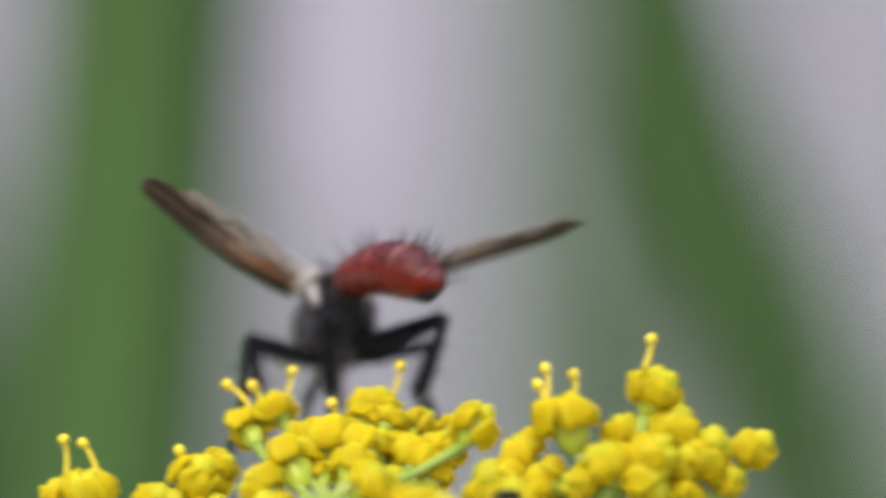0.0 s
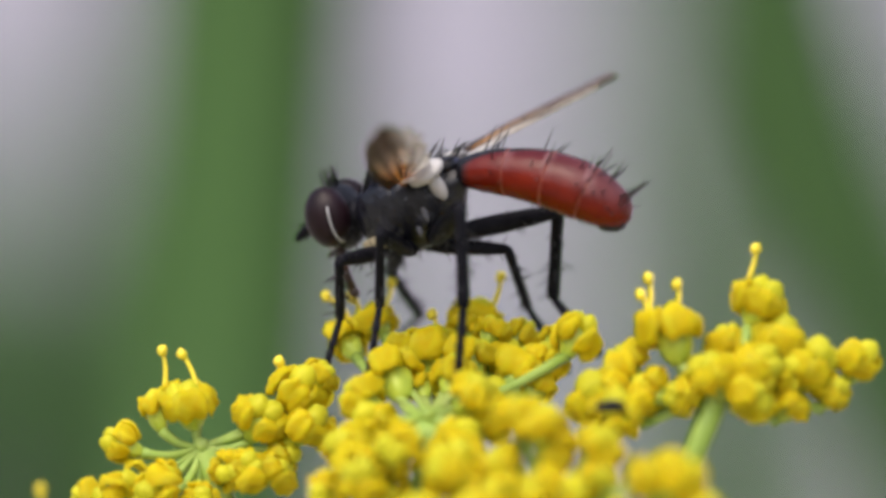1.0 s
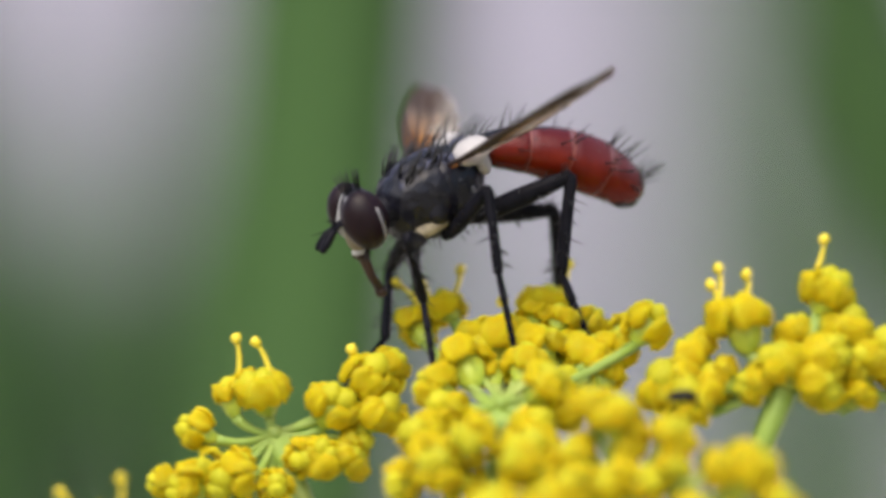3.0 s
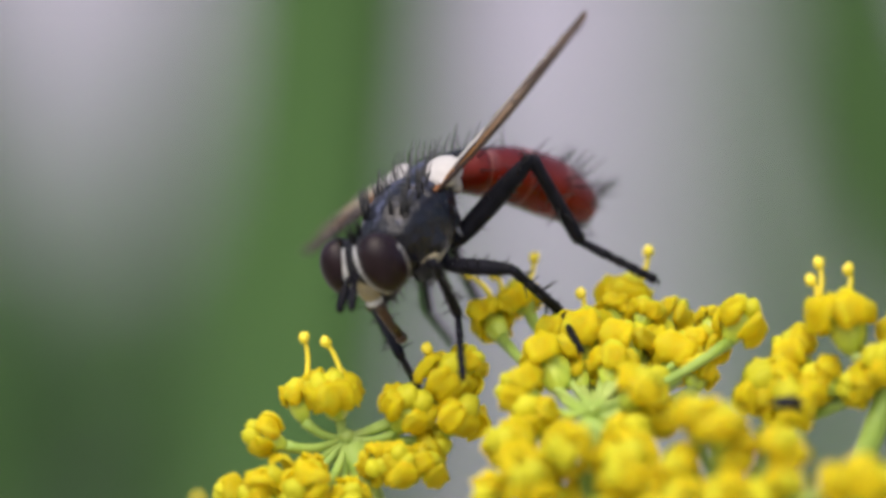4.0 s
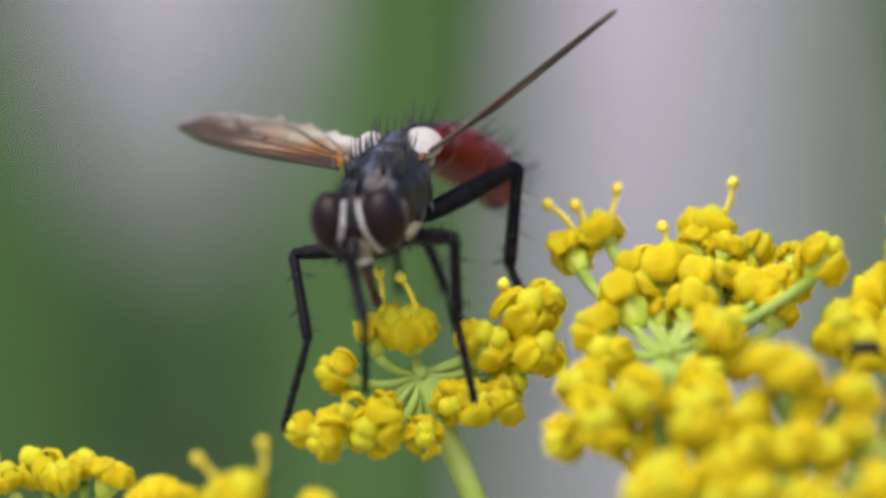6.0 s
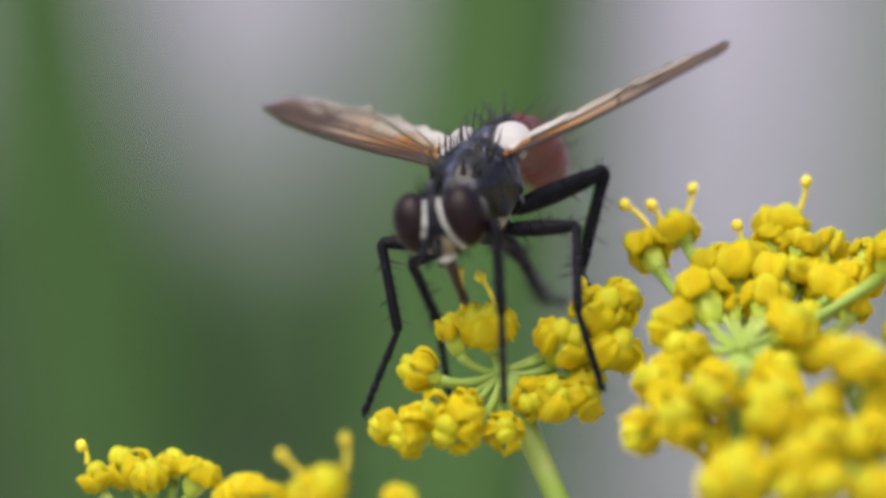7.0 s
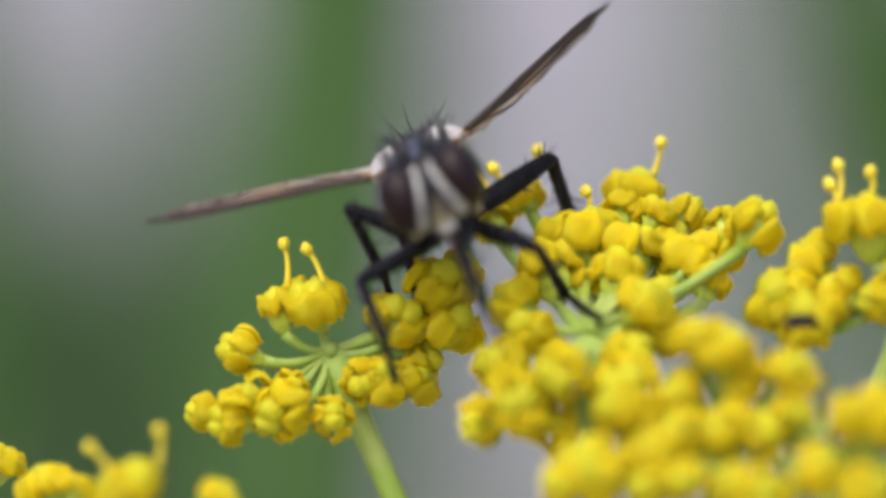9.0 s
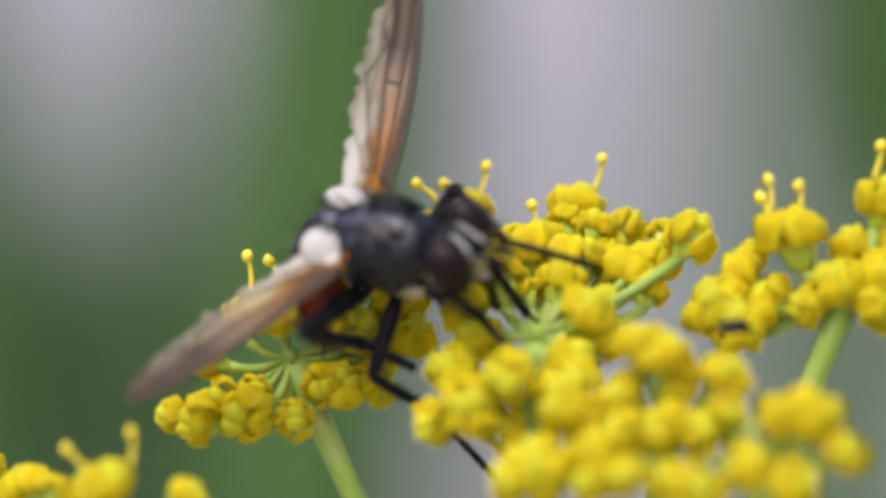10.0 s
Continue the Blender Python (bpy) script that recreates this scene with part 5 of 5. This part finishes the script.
WING_RIGHT = [(0, -0.42, -0.90, 0.15, 5), (0.2, -0.26, -0.94, 0.24, 11), (0.5, -0.58, -0.76, 0.29, 16), (0.8, -0.49, -0.85, 0.21, 12), (0.9, -0.39, -0.92, 0.09, -13), (1, -0.45, -0.87, 0.18, 6), (1.5, -0.45, -0.88, 0.14, 4), (1.7, -0.54, -0.80, 0.26, 0), (1.9, -0.71, -0.65, 0.27, 28), (2, -0.70, -0.61, 0.37, 46), (2.2, -0.52, -0.82, 0.25, -27), (2.5, -0.57, -0.82, 0.09, -17), (2.7, -0.25, -0.96, 0.09, -15), (3, -0.54, -0.84, 0.06, -15), (3.2, -0.51, -0.86, 0.04, -35), (4.3, -0.44, -0.87, -0.22, 30), (4.5, -0.40, -0.91, 0.11, 37), (4.8, -0.38, -0.93, -0.05, 37), (5, -0.24, -0.97, 0.08, 37), (5.5, -0.41, -0.91, 0.01, 37), (5.7, -0.47, -0.88, 0.03, 8), (6.8, -0.50, -0.85, 0.15, 12), (7, -0.32, -0.93, 0.19, 4), (7.3, -0.57, -0.82, 0.02, 11), (7.5, -0.47, -0.85, 0.23, 2), (8, -0.44, -0.86, 0.23, 2), (8.5, -0.47, -0.84, 0.25, -2), (8.7, -0.65, -0.75, 0.14, -2), (9, -0.47, -0.87, 0.15, 3), (9.5, -0.17, -0.98, -0.03, 1), (9.7, -0.52, -0.85, 0.07, 4), (10, -0.65, -0.76, -0.03, -2), ]


def aim(a, b, up=Vector((0, 0, 1))):
    """The pose at a whose x axis points to b, from millimetres."""
    x = (Vector(b) - Vector(a)).normalized()
    y = up.cross(x)
    y = y.normalized() if y.length > 0.05 else Vector((0, 1, 0))
    z = x.cross(y)
    m = Matrix((x, y, z)).transposed().to_4x4()
    return Matrix.Translation(Vector(a) * MM) @ m


def between(times, values, t):
    return Vector([float(np.interp(t, times, [v[k] for v in values])) for k in range(3)])


def motions():
    walk(head_plant, [
        (0, pose(-0.00024, 0.26481, 0.99239, -2.87, 0.36, -2.07)),
        (0.2, pose(0.00051, 0.26482, 0.99227, -3.02, 0.36, -1.85)),
        (0.3, pose(-0.00013, 0.26458, 0.99224, -3.23, 0.29, -1.65)),
        (0.5, pose(-0.00079, 0.26341, 0.99246, -3.56, 0.08, -1.38)),
        (0.8, pose(-0.00032, 0.26257, 0.99380, -3.14, 0.26, -1.43)),
        (1, pose(-0.00050, 0.26252, 0.99371, -2.91, 0.35, -1.58)),
        (1.2, pose(-0.00035, 0.26305, 0.99384, -3.16, 0.28, -1.96)),
        (1.5, pose(0.00003, 0.26405, 0.99373, -3.74, 0.15, -2.60)),
        (1.7, pose(0.00081, 0.26406, 0.99340, -3.81, 0.15, -2.72)),
        (1.75, pose(0.00060, 0.26406, 0.99329, -3.81, 0.15, -2.72)),
        (2, pose(-0.00111, 0.26374, 0.99257, -2.88, 0.30, -2.64)),
        (2.2, pose(-0.00224, 0.26370, 0.99305, -2.70, 0.30, -2.53)),
        (2.5, pose(-0.00144, 0.26468, 0.99292, -2.78, 0.44, -2.83)),
        (2.7, pose(-0.00226, 0.26470, 0.99301, -2.77, 0.44, -2.61)),
        (3, pose(-0.00089, 0.26572, 0.99385, -1.99, 0.39, -0.24)),
        (3.2, pose(0.00012, 0.26510, 0.99382, -1.23, 0.35, -0.48)),
        (4.3, pose(0.00264, 0.24905, 0.99424, 0.91, -0.43, 3.67)),
        (4.5, pose(0.00315, 0.24977, 0.99435, -1.10, -0.50, 3.34)),
        (4.7, pose(0.00222, 0.25015, 0.99423, 1.20, -0.41, 3.31)),
        (4.8, pose(0.00167, 0.25080, 0.99433, 2.01, -0.38, 3.28)),
        (4.9, pose(0.00310, 0.25235, 0.99463, 1.98, -0.55, 2.72)),
        (5, pose(0.00245, 0.25107, 0.99455, 1.99, -0.23, 1.73)),
        (5.5, pose(0.00207, 0.25089, 0.99483, 1.33, -0.50, 0.27)),
        (5.7, pose(0.00184, 0.24651, 0.99509, 3.16, 0.13, 1.06)),
        (6.8, pose(0.00118, 0.25295, 0.99495, 2.85, -0.25, 1.04)),
        (7, pose(0.00114, 0.25252, 0.99505, 2.66, -0.47, 0.69)),
        (7.2, pose(0.00176, 0.24895, 0.99589, 2.65, -0.41, 0.92)),
        (7.3, pose(0.00236, 0.24607, 0.99550, 2.65, -0.35, 1.12)),
        (7.5, pose(0.00270, 0.24025, 0.99459, 2.65, -0.17, 1.36)),
        (7.7, pose(0.00295, 0.23647, 0.99374, 2.54, 0.04, 0.93)),
        (8, pose(0.00281, 0.23397, 0.99478, 2.34, 0.22, 0.12)),
        (8.2, pose(0.00200, 0.23324, 0.99498, 2.54, 0.08, 0.19)),
        (8.5, pose(0.00133, 0.23273, 0.99549, 3.23, -0.28, 0.41)),
        (8.7, pose(0.00090, 0.23257, 0.99564, 3.66, -0.38, 0.53)),
        (9, pose(0.00136, 0.23249, 0.99568, 4.09, -0.41, 0.60)),
        (9.2, pose(0.00088, 0.23323, 0.99627, 4.22, -0.41, 0.60)),
        (9.5, pose(0.00144, 0.23677, 0.99547, 4.27, -0.45, 0.59)),
        (9.7, pose(0.00081, 0.24042, 0.99550, 4.23, -0.53, 0.65)),
        (10, pose(-0.00034, 0.24693, 0.99545, 4.10, -0.72, 0.88)),
    ])
    walk(the_fly, [
        (0, pose(0.00247, 0.27372, 0.99991, -3.2, 13.4, 93.6)),
        (0.2, pose(0.00291, 0.26842, 0.99966, 0.9, 22.4, 116.4)),
        (0.5, pose(0.00213, 0.26421, 0.99993, 5.7, 16.4, 106.0)),
        (0.8, pose(0.00232, 0.26368, 1.00091, 2.7, 15.4, 120.5)),
        (0.9, pose(0.00176, 0.26350, 1.00178, -3.8, 14.5, 148.6)),
        (1, pose(0.00114, 0.26332, 1.00209, -11.0, 10.0, 149.2)),
        (1.5, pose(0.00182, 0.26485, 1.00216, -10.4, 6.1, 147.0)),
        (1.7, pose(0.00239, 0.26486, 1.00196, 1.0, 14.9, 154.3)),
        (1.9, pose(-0.00017, 0.26467, 1.00105, -0.0, 17.9, 166.5)),
        (2, pose(-0.00077, 0.26454, 1.00075, 2.3, 16.5, 177.2)),
        (2.2, pose(-0.00131, 0.26450, 1.00117, -4.5, 20.1, -164.8)),
        (2.5, pose(0.00005, 0.26548, 1.00142, -8.3, 14.7, -153.7)),
        (2.7, pose(-0.00202, 0.26550, 1.00175, -5.1, 25.1, -169.1)),
        (3, pose(-0.00115, 0.26652, 1.00235, -6.0, 21.2, -152.9)),
        (3.2, pose(-0.00174, 0.26590, 1.00080, -1.5, 36.9, -159.6)),
        (4.3, pose(-0.00197, 0.24938, 1.00099, 7.9, 23.7, -117.4)),
        (4.5, pose(-0.00323, 0.24986, 1.00009, 2.9, 20.6, -131.8)),
        (4.8, pose(-0.00464, 0.25118, 1.00007, -1.2, 19.6, -132.5)),
        (5, pose(-0.00389, 0.25111, 1.00069, 3.8, 14.5, -133.9)),
        (5.5, pose(-0.00697, 0.25043, 0.99964, 9.9, 18.5, -131.5)),
        (5.7, pose(-0.00583, 0.24588, 1.00050, 4.3, 22.5, -109.9)),
        (6.8, pose(-0.00549, 0.25232, 1.00107, 4.8, 21.5, -105.6)),
        (7, pose(-0.00576, 0.25183, 1.00095, 5.4, 26.5, -116.1)),
        (7.3, pose(-0.00290, 0.24473, 1.00168, 0.1, 25.4, -92.3)),
        (7.5, pose(-0.00081, 0.23845, 0.99955, -3.2, 45.0, -77.7)),
        (8, pose(-0.00046, 0.23217, 0.99885, -6.6, 47.7, -83.3)),
        (8.5, pose(-0.00210, 0.23093, 0.99897, -0.6, 51.3, -80.2)),
        (8.7, pose(-0.00139, 0.23059, 1.00203, 13.1, 12.5, -75.3)),
        (9, pose(-0.00140, 0.22976, 1.00044, 24.1, 6.1, -88.0)),
        (9.5, pose(-0.00275, 0.23406, 0.99784, 36.9, 22.0, -99.2)),
        (9.7, pose(-0.00232, 0.23825, 0.99966, 36.6, 13.7, -79.0)),
        (10, pose(-0.00318, 0.24306, 0.99865, 48.8, 3.1, -31.4)),
    ])
    walk(fly_parts["abdomen"], [(t, Matrix.Translation(ABDOMEN_ROOT * MM) @ pose(0, 0, 0, 0, up, turn)) for t, up, turn in ABDOMEN_TURNS])
    walk(fly_parts["head"], [(t, Matrix.Translation(NECK * MM) @ pose(0, 0, 0, 0, nod, turn)) for t, nod, turn in HEAD_TURNS])
    for side, table in ((1, WING_LEFT), (-1, WING_RIGHT)):
        rows = []
        for t, *way, twist in table:
            x = Vector(way).normalized()
            lead = Vector((math.cos(radians(twist)), 0, -math.sin(radians(twist))))
            y = (lead - x * lead.dot(x)).normalized()
            root = Vector((WING_ROOT.x, WING_ROOT.y * side, WING_ROOT.z)) * MM
            rows.append((t, Matrix.Translation(root) @ Matrix((x, y, x.cross(y))).transposed().to_4x4()))
        walk(fly_parts["wing", side], rows)
    steps = [k / 10 for k in range(101)]
    for name, joints in LEG_JOINTS.items():
        side, which = (1 if name[0] == "L" else -1), name[1]
        c = COXA[which]
        c = Vector((c.x, c.y * side, c.z))
        rows = {"femur": [], "tibia": [], "tarsus": []}
        for t in steps:
            at, chain = c, [c]
            for joint, length in zip(("knee", "ankle", "foot"), LENGTHS[which]):
                before = {"knee": None, "ankle": "knee", "foot": "ankle"}[joint]
                here = between(LEG_TIMES, joints[joint], t) - (between(LEG_TIMES, joints[before], t) if before else c)
                at = at + here.normalized() * length
                chain.append(at)
            for piece, a, b in zip(("femur", "tibia", "tarsus"), chain, chain[1:]):
                rows[piece].append((t, aim(a, b)))
        for piece, table in rows.items():
            walk(fly_parts[which, side, piece], table)


motions()
